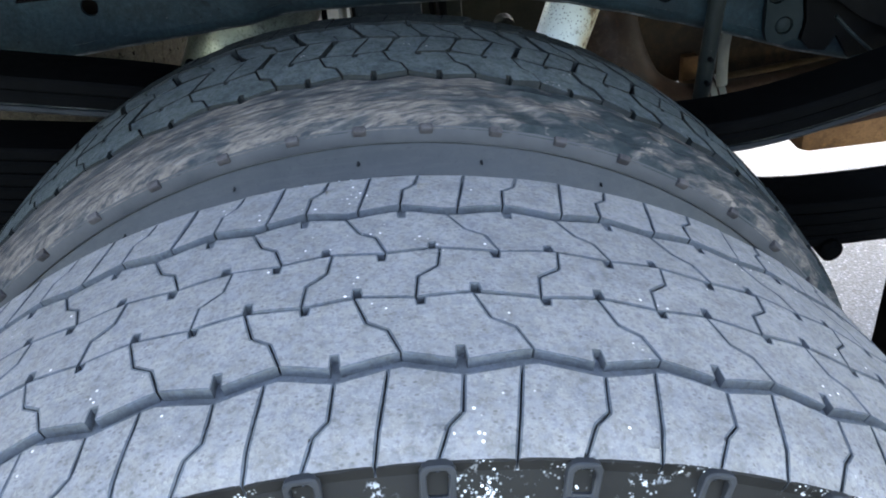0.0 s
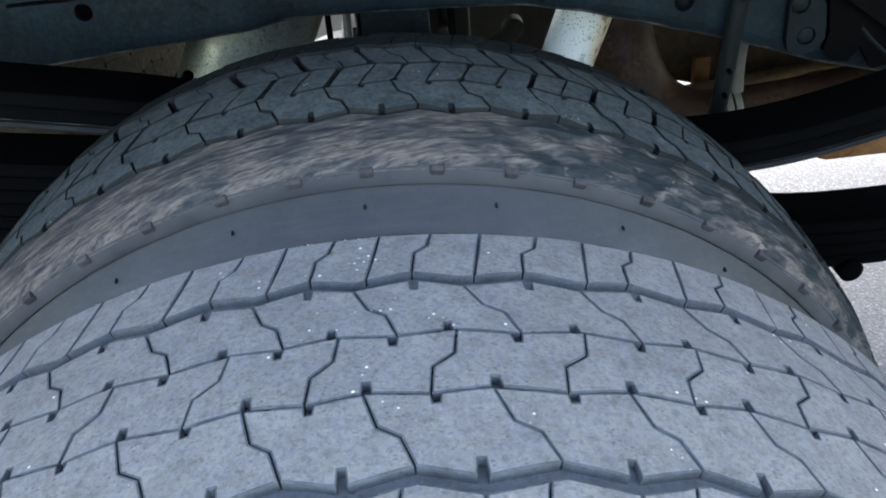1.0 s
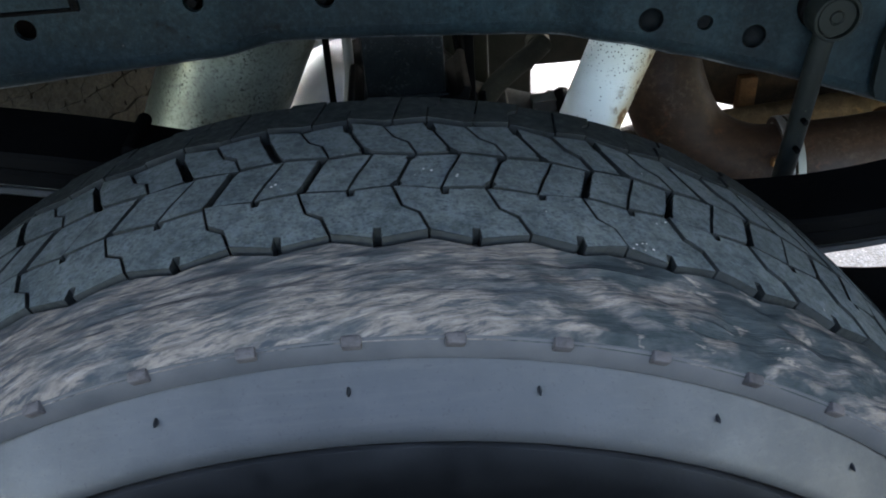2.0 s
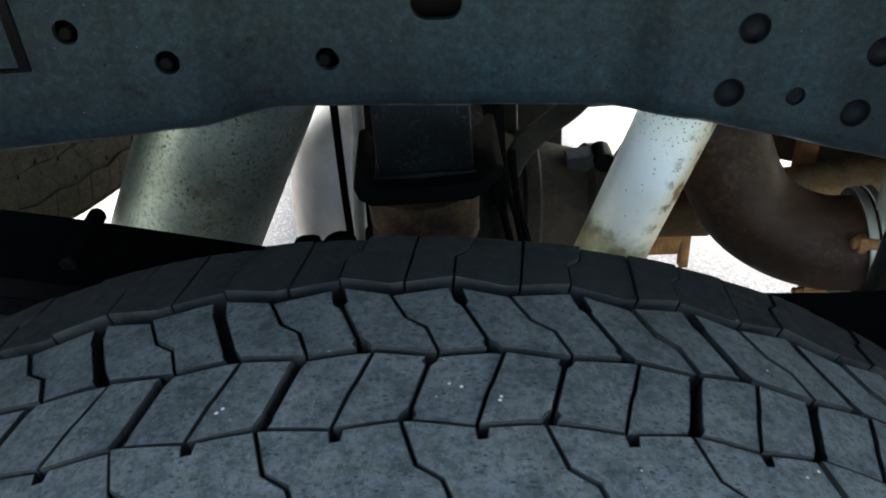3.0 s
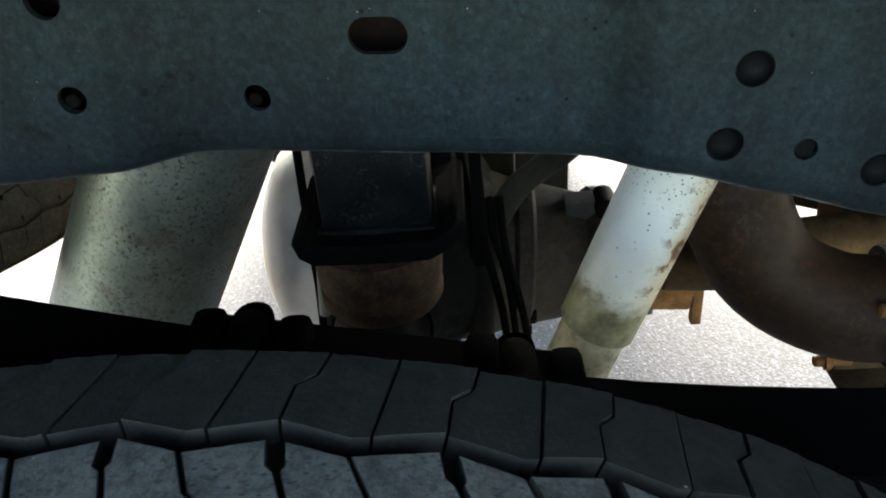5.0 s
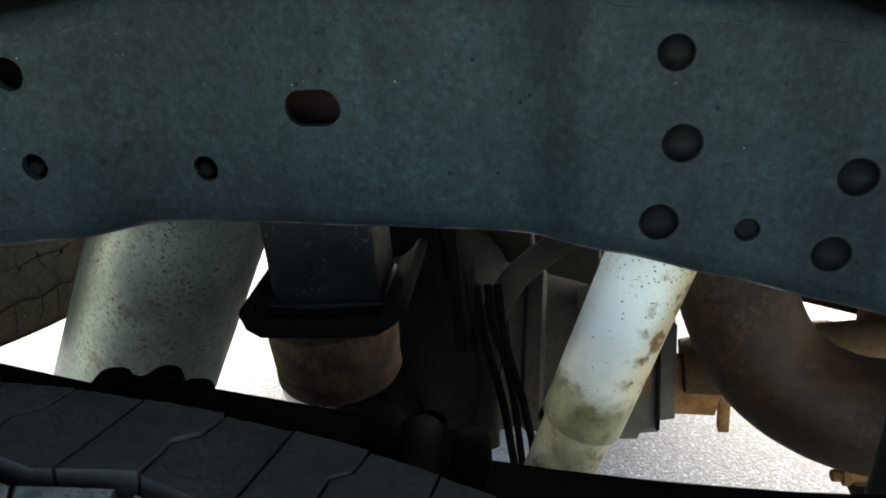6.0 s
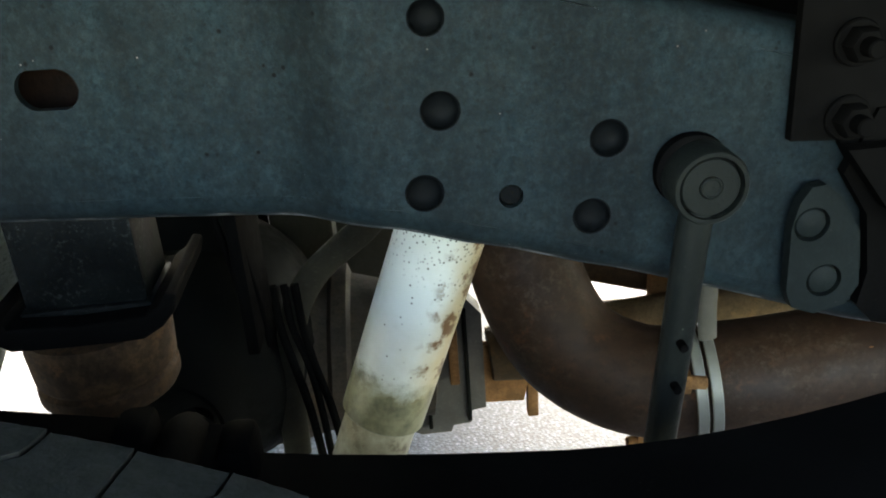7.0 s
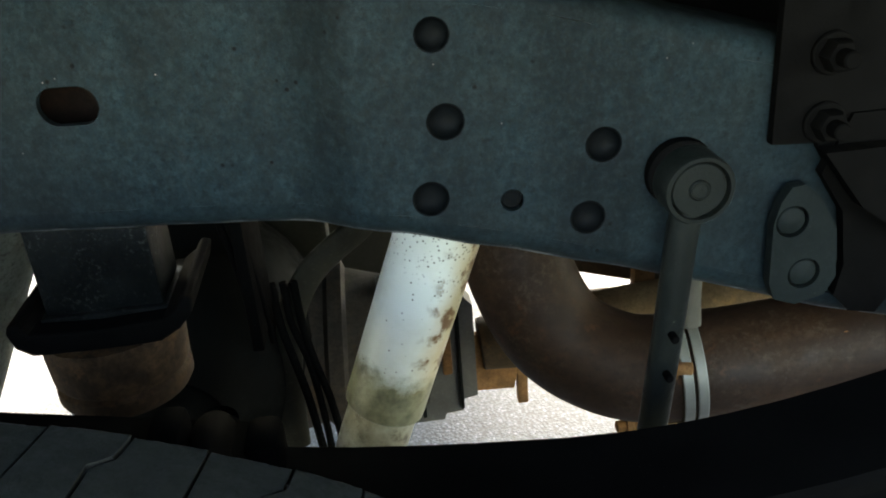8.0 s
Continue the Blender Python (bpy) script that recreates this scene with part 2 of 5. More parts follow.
    c = s.mix(grit, c, (0.1989, 0.1556, 0.1416))
    s.colour(c)
    s.rough(s.ramp(s.noise(50, 4), (0.3, grey(0.5)), (0.7, grey(0.75))))
    s.bump(s.noise(380, 4, 0.7), 0.0003, 0.35).bump(s.noise(60, 5, 0.65), 0.0008, 0.35)
    return s.m


def scraped_edge():
    """The lower lip of the rail: frame paint with patches of pale dust and scraped metal."""
    s = Surface("scraped dusty frame edge", 0.65)
    s.p.inputs["Specular IOR Level"].default_value = 0.15
    c = s.mix(s.ramp(s.noise(40, 5, 0.7), (0.4, grey(0)), (0.65, grey(1))), (0.005, 0.009, 0.011), (0.014, 0.020, 0.023))
    c = s.mix(s.ramp(s.noise(1.0, 6, 0.75, (26, 120, 120)), (0.50, grey(0)), (0.62, grey(0.9))), c, (0.15, 0.15, 0.14))
    c = s.mix(s.ramp(s.noise(95, 5, 0.75), (0.56, grey(0)), (0.64, grey(1))), c, (0.012, 0.012, 0.012))
    s.colour(c)
    s.bump(s.noise(240, 4, 0.7), 0.0008, 0.6)
    return s.m


RAIL_PAINT = rail_paint()
def speckled():
    s = Surface("black bracket paint with pale specks", 0.55)
    s.p.inputs["Specular IOR Level"].default_value = 0.05
    c = s.mix(s.ramp(s.noise(30, 5), (0.4, grey(0)), (0.7, grey(1))), (0.001874, 0.002531, 0.002789), (0.005021, 0.006507, 0.00687))
    dots = s.mix(1.0, s.ramp(s.noise(300, 3, 0.65), (0.54, grey(0)), (0.66, grey(1))), s.ramp(s.noise(45, 4, 0.7), (0.42, grey(0)), (0.66, grey(1))), "MULTIPLY")
    c = s.mix(dots, c, (0.02678, 0.03134, 0.02888))
    s.colour(c)
    s.bump(s.noise(220, 4), 0.0006, 0.5)
    return s.m


SPECKLED = speckled()
# both far darker than such steel: underside shade is put into the colour
BLACK_STEEL = painted_steel("black greasy steel, shade painted in", (0.001901, 0.001901, 0.001932), (0.003802, 0.003802, 0.003864), 0.75, dirt=(0.005544, 0.005227, 0.005152), gloss=0.004)
DARK_STEEL = painted_steel("dark grimy steel, shade painted in", (0.00288, 0.00336, 0.0032), (0.0064, 0.00688, 0.0064), 0.6, dirt=(0.011, 0.010, 0.008), gloss=0.02)
LINK_STEEL = painted_steel("dark blue-grey link steel", (0.003018, 0.004422, 0.004308), (0.00686, 0.00884, 0.007897), 0.5, bump=0.0008, dirt=(0.03757, 0.04046, 0.03035), gloss=0.1)
OLIVE = painted_steel("olive-brown grimy cast steel", (0.01584, 0.01584, 0.01109), (0.03432, 0.033, 0.02244), 0.6, dirt=(0.025, 0.021, 0.014), gloss=0.15)


def white_paint():
    """White paint: dark flecks all over, rust along one side, oily grime towards the lower lip."""
    s = Surface("white paint with rust spots", 0.42)
    nt = s.nt

    def along_axis(direction, offset):
        d = nt.nodes.new("ShaderNodeVectorMath")
        d.operation = "DOT_PRODUCT"
        d.inputs[1].default_value = direction
        nt.links.new(s.co, d.inputs[0])
        m = nt.nodes.new("ShaderNodeMath")
        m.inputs[1].default_value = offset
        nt.links.new(d.outputs["Value"], m.inputs[0])
        return m.outputs[0]

    def wobbled(value, source, amount):
        m = nt.nodes.new("ShaderNodeMath")
        m.operation = "MULTIPLY_ADD"
        m.inputs[1].default_value = amount
        nt.links.new(source, m.inputs[0])
        nt.links.new(value, m.inputs[2])
        return m.outputs[0]

    up = along_axis((0.35, 0, 0.937), -0.5115)
    side = along_axis((0.937, 0, -0.35), -0.0428)
    c = s.mix(s.ramp(s.noise(14, 5), (0.4, grey(0)), (0.75, grey(1))), (0.58, 0.61, 0.56), (0.44, 0.455, 0.39))
    rusty_side = s.ramp(wobbled(side, s.noise(30, 4), 0.03), (0.022, grey(0)), (0.044, grey(0.85)))
    c = s.mix(rusty_side, c, (0.40, 0.31, 0.16))
    spot = s.mix(1.0, s.ramp(s.noise(48, 5, 0.6), (0.52, grey(0)), (0.60, grey(1))), s.ramp(wobbled(side, s.noise(22, 3), 0.04), (0.024, grey(0)), (0.038, grey(1))), "MULTIPLY")
    c = s.mix(spot, c, (0.12, 0.055, 0.014))
    c = s.mix(s.mix(1.0, s.spots(130, 0.06, 0.16), s.ramp(s.noise(18, 3), (0.45, grey(0)), (0.53, grey(1))), "MULTIPLY"), c, (0.05, 0.04, 0.03))
    peppered = s.mix(1.0, s.spots(250, 0.16, 0.30), s.ramp(wobbled(up, s.noise(30, 3), 0.05), (0.165, grey(0)), (0.215, grey(1))), "MULTIPLY")
    c = s.mix(peppered, c, (0.04, 0.035, 0.03))
    oil = s.ramp(wobbled(up, s.noise(30, 6, 0.65), -0.06), (0.006, grey(0.95)), (0.022, grey(0)))
    c = s.mix(oil, c, s.mix(s.ramp(s.noise(60, 5), (0.4, grey(0)), (0.65, grey(1))), (0.23, 0.215, 0.115), (0.085, 0.075, 0.032)))
    s.colour(c)
    s.bump(s.noise(200, 3), 0.0003, 0.4)
    return s.m


def grimy_white():
    s = Surface("oily yellowed paint", 0.45)
    c = s.mix(s.ramp(s.noise(30, 6, 0.7), (0.35, grey(0)), (0.65, grey(1))), (0.42, 0.38, 0.26), (0.16, 0.13, 0.07))
    c = s.mix(s.ramp(s.noise(60, 4), (0.55, grey(0)), (0.7, grey(1))), c, (0.09, 0.07, 0.035))
    s.colour(c)
    return s.m


def rusty(name, a, b, c3, rough=0.8):
    s = Surface(name, rough)
    s.p.inputs["Specular IOR Level"].default_value = 0.1
    c = s.mix(s.ramp(s.noise(16, 6, 0.65), (0.3, grey(0)), (0.7, grey(1))), a, b)
    c = s.mix(s.ramp(s.noise(60, 6, 0.7), (0.45, grey(0)), (0.85, grey(0.8))), c, c3)
    c = s.mix(s.ramp(s.noise(300, 3, 0.7), (0.5, grey(0)), (0.75, grey(0.6))), c, tuple(0.5 * x for x in a))
    c = s.mix(s.ramp(s.noise(13, 5, 0.7), (0.53, grey(0)), (0.66, grey(0.6))), c, tuple(0.55 * x for x in a))
    c = s.mix(s.ramp(s.noise(27, 6, 0.75), (0.56, grey(0)), (0.68, grey(0.65))), c, (c3[0] * 1.0, c3[1] * 0.82, c3[2] * 0.62))
    s.colour(c)
    s.bump(s.noise(180, 5, 0.7), 0.0008, 0.5)
    return s.m


def exhaust_steel():
    """Heat-browned pipe: even brown film, long faint stains along the pipe, fine pitting, a few orange blooms."""
    s = Surface("heat-browned exhaust steel", 0.65)
    s.p.inputs["Specular IOR Level"].default_value = 0.15
    c = s.mix(s.ramp(s.noise(7, 4, 0.55), (0.35, grey(0)), (0.68, grey(1))), (0.01336, 0.006149, 0.003329), (0.02495, 0.01196, 0.006274))
    c = s.mix(s.ramp(s.noise(1.0, 5, 0.6, (9, 60, 60)), (0.46, grey(0)), (0.70, grey(0.55))), c, (0.03474, 0.01727, 0.009219))
    c = s.mix(s.mix(1.0, s.ramp(s.noise(160, 5, 0.75), (0.48, grey(0)), (0.64, grey(0.65))), s.ramp(s.noise(14, 4, 0.65), (0.44, grey(0.1)), (0.60, grey(1))), "MULTIPLY"), c, (0.05236, 0.0419, 0.03078))
    c = s.mix(s.ramp(s.noise(150, 5, 0.75), (0.5, grey(0)), (0.68, grey(0.7))), c, (0.008465, 0.003822, 0.002177))
    bloom = s.mix(1.0, s.ramp(s.noise(60, 5, 0.7), (0.55, grey(0)), (0.68, grey(0.8))), s.ramp(s.noise(8, 3), (0.52, grey(0)), (0.64, grey(1))), "MULTIPLY")
    c = s.mix(bloom, c, (0.05792, 0.02193, 0.008195))
    s.colour(c)
    s.rough(s.ramp(s.noise(40, 4), (0.3, grey(0.48)), (0.7, grey(0.75))))
    s.bump(s.noise(200, 5, 0.7), 0.0006, 0.5)
    return s.m


EXHAUST_RUST = exhaust_steel()
DEEP_RUST = rusty("deep brown rust", (0.01344, 0.008256, 0.005376), (0.03648, 0.0215, 0.01267), (0.1152, 0.06336, 0.03072))
BROWN_RUST = rusty("brown rusted steel", (0.07004, 0.03516, 0.01525), (0.1401, 0.06882, 0.02917), (0.2276, 0.1137, 0.04774))
DARK_RUST = rusty("dark rusted steel", (0.0182, 0.01235, 0.00845), (0.0364, 0.0247, 0.0156), (0.0715, 0.0455, 0.0247))


def galvanised():
    s = Surface("weathered grey steel tube", 0.45, 0.75)
    c = s.mix(s.ramp(s.noise(11, 6, 0.65), (0.35, grey(0)), (0.65, grey(1))), (0.105, 0.125, 0.105), (0.205, 0.235, 0.20))
    c = s.mix(s.ramp(s.noise(24, 5), (0.55, grey(0)), (0.72, grey(0.8))), c, (0.085, 0.08, 0.052))
    c = s.mix(s.ramp(s.noise(230, 3, 0.75), (0.5, grey(0)), (0.7, grey(0.7))), c, (0.035, 0.036, 0.03))
    c = s.mix(s.mix(1.0, s.ramp(s.noise(260, 3, 0.6), (0.57, grey(0)), (0.63, grey(0.9))), s.ramp(s.noise(22, 4), (0.4, grey(0)), (0.65, grey(1))), "MULTIPLY"), c, (0.012, 0.014, 0.011))
    s.colour(c)
    s.rough(s.ramp(s.noise(30, 5), (0.3, grey(0.34)), (0.7, grey(0.56))))
    s.bump(s.noise(160, 4), 0.0005, 0.4)
    return s.m


def pale_metal(name, a, b, metal=0.0, rough=0.45):
    s = Surface(name, rough, metal)
    s.colour(s.mix(s.ramp(s.noise(18, 5), (0.35, grey(0)), (0.7, grey(1))), a, b))
    s.bump(s.noise(240, 3), 0.0004, 0.4)
    return s.m


def asphalt():
    """Pale worn asphalt: light and dark stones a few millimetres wide in a dark binder."""
    s = Surface("pale gravelly asphalt", 0.9)
    stone = s.nt.nodes.new("ShaderNodeTexVoronoi")
    stone.inputs["Scale"].default_value = 190
    s.nt.links.new(s.co, stone.inputs["Vector"])
    tint = s.ramp(stone.outputs["Color"], (0.0, (0.03496, 0.04164, 0.05392)), (0.35, (0.05098, 0.06006, 0.07623)), (0.7, (0.067, 0.07768, 0.09761)), (0.9, (0.1202, 0.1378, 0.1712)))
    gap = s.ramp(stone.outputs["Distance"], (0.35, grey(0)), (0.7, grey(0.8)))
    c = s.mix(gap, tint, (0.03059, 0.03524, 0.04461))
    c = s.mix(s.ramp(s.noise(2.5, 5), (0.4, grey(0)), (0.7, grey(0.3))), c, (0.05464, 0.06326, 0.07995))
    s.colour(c)
    s.bump(s.ramp(stone.outputs["Distance"], (0.2, grey(1)), (0.8, grey(0))), 0.002, 0.4)
    return s.m


SIDE_OUTER = carcass_rubber("black sidewall rubber with chalky specks", (0.006077, 0.005655, 0.00509), (0.01215, 0.01131, 0.01018), 0.53, 0.05, True)
SIDE_INNER = sidewall_rubber()
# its near-black also stands for shade in grooves and between the tyres
DARK_RUBBER = carcass_rubber("black rubber, shade painted in", (0.006, 0.0065, 0.007), (0.013, 0.0135, 0.014), 0.8)
SIDE_LUG = carcass_rubber("dark dusty lug rubber", (0.01087, 0.0111, 0.01177), (0.02221, 0.02268, 0.02355), 0.62, 0.1)
TORN, WHITE, GRIMY, GALV, ASPHALT = torn_rubber(), white_paint(), grimy_white(), galvanised(), asphalt()
CAST = pale_metal("pale cast metal housing", (0.5443, 0.499, 0.4838), (0.7106, 0.6578, 0.635))
ZINC = pale_metal("zinc plated steel", (0.08288, 0.08385, 0.07313), (0.1414, 0.1414, 0.1219), 0.3)
STEEL = pale_metal("grey wheel steel", (0.25, 0.25, 0.25), (0.36, 0.36, 0.36), 0.2)
BOARD = rusty("weathered brown bed board", (0.016, 0.014, 0.010), (0.03, 0.026, 0.018), (0.06, 0.05, 0.032))


# ---- building helpers ----
def mesh_of(name, bm, material, smooth=True):
    me = bpy.data.meshes.new(name)
    bm.normal_update()
    bm.to_mesh(me)
    bm.free()
    me.materials.append(material)
    if smooth:
        me.shade_smooth()
        me.set_sharp_from_angle(angle=radians(35))
    return me


def part(name, bm, material, parent, label="", smooth=True):
    """Links a bmesh as one mesh object under a thing or a part."""
    ob = new(name, mesh_of(name, bm, material, smooth))
    ob.parent = parent
    if label:
        tagged(ob, label)
    return ob


def thing(name, label, category, at=(0, 0, 0), group="", kind=""):
    """An Empty at the thing's base; its parts keep world coordinates."""
    ob = tagged(new(name), label, category, group, kind)
    ob.empty_display_size = 0.05
    return ob


def box(lo, hi, bevel=0.002, bm=None):
    bm = bm or bmesh.new()
    made = bmesh.ops.create_cube(bm, size=1.0)["verts"]
    for v in made:
        v.co = Vector([lo[i] + (v.co[i] + 0.5) * (hi[i] - lo[i]) for i in range(3)])
    if bevel:
        edges = list({e for v in made for e in v.link_edges})
        bmesh.ops.bevel(bm, geom=edges, offset=bevel, segments=2, affect="EDGES", profile=0.5)
    return bm


def lathe(profile, frame_m, segments=48, bm=None, closed=False, cap=False):
    """Turns (along, radius) pairs round the frame's z axis."""
    bm = bm or bmesh.new()
    rings = []
    for a, r in profile:
        rings.append([bm.verts.new(frame_m @ Vector((r * math.cos(2 * math.pi * i / segments), r * math.sin(2 * math.pi * i / segments), a))) for i in range(segments)])
    pairs = list(zip(rings, rings[1:])) + ([(rings[-1], rings[0])] if closed else [])
    for p, q in pairs:
        for i in range(segments):
            j = (i + 1) % segments
            bm.faces.new((p[i], p[j], q[j], q[i]))
    if cap:
        bm.faces.new(list(reversed(rings[0])))
        bm.faces.new(rings[-1])
    bmesh.ops.recalc_face_normals(bm, faces=bm.faces)
    return bm


def axis_frame(start, end):
    d = Vector(end) - Vector(start)
    return Matrix.Translation(start) @ d.to_track_quat("Z", "Y").to_matrix().to_4x4()


def rod(start, end, r0, r1=None, segments=24, bm=None, edge=0.001):
    r1 = r0 if r1 is None else r1
    n = (Vector(end) - Vector(start)).length
    return lathe([(0, max(r0 - edge, 1e-4)), (edge, r0), (n - edge, r1), (n, max(r1 - edge, 1e-4))], axis_frame(start, end), segments, bm, cap=True)


def spline(points, steps=8):
    """A smooth path through the points."""
    P = [Vector(p) for p in points]
    P = [2 * P[0] - P[1]] + P + [2 * P[-1] - P[-2]]
    out = []
    for i in range(1, len(P) - 2):
        a, b, c, d = P[i - 1:i + 3]
        for k in range(steps):
            t = k / steps
            out.append(0.5 * ((2 * b) + (c - a) * t + (2 * a - 5 * b + 4 * c - d) * t * t + (3 * b - a - 3 * c + d) * t ** 3))
    return out + [P[-2]]


def tube(points, radius, segments=20, steps=8, bm=None, flat=1.0):
    """Sweeps a round (or flattened) section along a smooth path."""
    bm = bm or bmesh.new()
    path = spline(points, steps)
    up = Vector((0, 1, 0.2)).normalized()
    rings = []
    for i, p in enumerate(path):
        d = (path[min(i + 1, len(path) - 1)] - path[max(i - 1, 0)]).normalized()
        side = d.cross(up).normalized()
        up2 = side.cross(d).normalized()
        r = radius[min(i, len(radius) - 1)] if isinstance(radius, (list, tuple)) else radius
        rings.append([bm.verts.new(p + r * (math.cos(a) * side + flat * math.sin(a) * up2)) for a in [2 * math.pi * k / segments for k in range(segments)]])
    for p, q in zip(rings, rings[1:]):
        for i in range(segments):
            j = (i + 1) % segments
            bm.faces.new((p[i], p[j], q[j], q[i]))
    bm.faces.new(list(reversed(rings[0])))
    bm.faces.new(rings[-1])
    bmesh.ops.recalc_face_normals(bm, faces=bm.faces)
    return bm


def plate(outline, holes, y0, thick, bm=None):
    """A plate in the xz plane with real holes, thick towards +y."""
    bm = bm or bmesh.new()
    edges = []
    for loop in [outline] + holes:
        vs = [bm.verts.new((x, y0, z)) for x, z in loop]
        edges += [bm.edges.new((vs[i], vs[(i + 1) % len(vs)])) for i in range(len(vs))]
    faces = [g for g in bmesh.ops.triangle_fill(bm, edges=edges, use_beauty=True)["geom"] if isinstance(g, bmesh.types.BMFace)]
    made = bmesh.ops.extrude_face_region(bm, geom=faces)["geom"]
    bmesh.ops.translate(bm, verts=[g for g in made if isinstance(g, bmesh.types.BMVert)], vec=(0, thick, 0))
    bmesh.ops.recalc_face_normals(bm, faces=bm.faces)
    return bm


def circle(x, z, r, n=20):
    return [(x + r * math.cos(2 * math.pi * i / n), z + r * math.sin(2 * math.pi * i / n)) for i in range(n)]


def lerp_table(table, x):
    if x <= table[0][0]:
        return table[0][1]
    for (a, b), (c, d) in zip(table, table[1:]):
        if x <= c:
            return b + (d - b) * (x - a) / (c - a)
    return table[-1][1]


def hex_nut(centre, axis, r, h, bm=None):
    bm = bm or bmesh.new()
    a = Vector(axis).normalized()
    return lathe([(0, r), (h * 0.8, r), (h, r * 0.85)], axis_frame(centre, Vector(centre) + a), 6, bm, cap=True)


# ---- tyres ----
HALF = 0.102
DEPTH = 0.0046
DEEP = 0.0090  # tread left on the inner tyre


def crown(v, R):
    if 0.4055 < R < 0.407 and v > 0.062:
        # the outer tyre keeps a square inboard shoulder
        return R - 0.0029 - (v - 0.062) * 0.06
    if R > 0.42 and v > 0.062:
        # so does the inner one, less sharply
        return R - 0.0029 - (v - 0.062) * 0.13
    return R - 0.75 * v * v - max(0.0, abs(v) - 0.09) * 0.3


def pitch_angles(known, n=50):
    """Start angles, in degrees, of the tread pitches round the whole tyre: the known ones, then an even mix that closes the circle."""
    rest = 360 - (known[-1] - known[0])
    count = n - (len(known) - 1)
    return list(known) + [known[-1] + rest * (i + 1) / count for i in range(count)]


def phase_angle(starts, g):
    n = len(starts) - 1
    turn, k = divmod(math.floor(g), n)
    f = g - math.floor(g)
    return radians(starts[k] + f * (starts[k + 1] - starts[k]) + 360 * turn)


def line_a(f):
    f = (f - 0.17) % 1
    return -0.0160 - 0.003 * (f / 0.53 if f < 0.53 else (1 - f) / 0.47)


def line_b(f):
    f = (f - 0.42) % 1
    return 0.0160 + 0.003 * (f / 0.48 if f < 0.48 else (1 - f) / 0.52)


def near_groove(f, side):
    f = f % 1
    return (-0.0585 if side > 0 else -0.0647) + 0.006 * (f / 0.527 if f < 0.527 else (1 - f) / 0.473)


def far_groove(f, side):
    f = (f - 0.07) % 1
    return (0.0595 if side > 0 else 0.0525) + 0.006 * (f / 0.55 if f < 0.55 else (1 - f) / 0.45)


SIPE_2 = ((0.527, -0.0525), (0.43, -0.039), (0.26, -0.0335), (0.16, -0.0165))
SIPE_3 = ((0.685, -0.019), (0.72, -0.004), (0.91, 0.004), (0.954, 0.0188))
SIPE_4 = ((0.452, 0.0161), (0.36, 0.031), (0.20, 0.037), (0.07, 0.0525))
SIPE_1S, SIPE_1J = ((0.42, 0), (0.28, -HALF)), ((1.0, 0), (0.955, -0.083), (0.84, -0.089), (0.73, -HALF))
SIPE_5S, SIPE_5J = ((0.184, 0), (0.324, HALF)), ((0.62, 0), (0.66, 0.083), (0.79, 0.089), (0.853, HALF))


def rib(k, sipe, lower, upper, low_notch, up_notch, close):
    """Outline of one block between two stepped sipes: up the right one, back along the upper line, down the left one, along the lower line."""
    n0, n1 = low_notch, up_notch
    low_more, up_more = close
    ends = {0: -low_more, len(sipe) - 1: up_more}
    right = [(k + 1 + f, v + ends.get(i, 0)) for i, (f, v) in enumerate(sipe)]
    left = [(k + f, v + ends.get(i, 0)) for i, (f, v) in reversed(list(enumerate(sipe)))]
    g0, g1 = k + sipe[0][0], k + sipe[-1][0]

    def run(a, b, line, notch, sign, more):
        pts = []
        for j in range(1, 8):
            pts.append(a + (b - a) * j / 8)
        if notch is not None:
            w = 0.034
            base = math.floor(min(a, b) - notch[0]) + 1 + notch[0]
            pts = [p for p in pts if abs(p - base) > w + 0.01] + [base - w - 0.002, base - w + 0.012, base + w - 0.012, base + w + 0.002]
            pts.sort(reverse=b < a)
            return [(p, line(p) - sign * more + (sign * notch[1] if abs(p - base) < w - 0.005 else 0)) for p in pts]
        return [(p, line(p) - sign * more) for p in pts]

    top = run(g1 + 1, g1, upper, n1, -1, up_more)
    bottom = run(g0, g0 + 1, lower, n0, 1, low_more)
    return right + top + left + bottom


def shoulder(k, first, second, edge_line, shift, inner):
    """Outline of one shoulder block between two sipes; inner is the groove's edge."""
    a = [(k + f, v) for f, v in first]
    b = [(k + shift + f, v) for f, v in second]
    a[0] = (a[0][0], inner(a[0][0]))
    b[0] = (b[0][0], inner(b[0][0]))
    along = [(a[0][0] + (b[0][0] - a[0][0]) * j / 5, 0) for j in range(1, 5)]
    along = [(g, inner(g)) for g, _ in along]
    outer = [(b[-1][0] + (a[-1][0] - b[-1][0]) * j / 3, b[-1][1]) for j in range(1, 3)]
    return along + b + outer + list(reversed(a))


SIPE_3_STRAIGHT = ((0.685, -0.019), (0.795, -0.002), (0.835, 0.002), (0.954, 0.0188))


def cross_cut(k, low, high, v0, v1, width, notch):
    """The two edges of a cut from notch to notch across a rib: wide where the rubber has opened, a hair line where it has not."""
    edges = []
    for side in (-1, 1):
        at = [(0.0, max(width, notch)), (0.14, max(width, notch)), (0.2, width), (0.8, width), (0.86, max(width, notch)), (1.0, max(width, notch))]
        edges.append([(k + low + (high - low) * w + side * wide / 2, v0 + (v1 - v0) * w) for w, wide in at])
    return edges


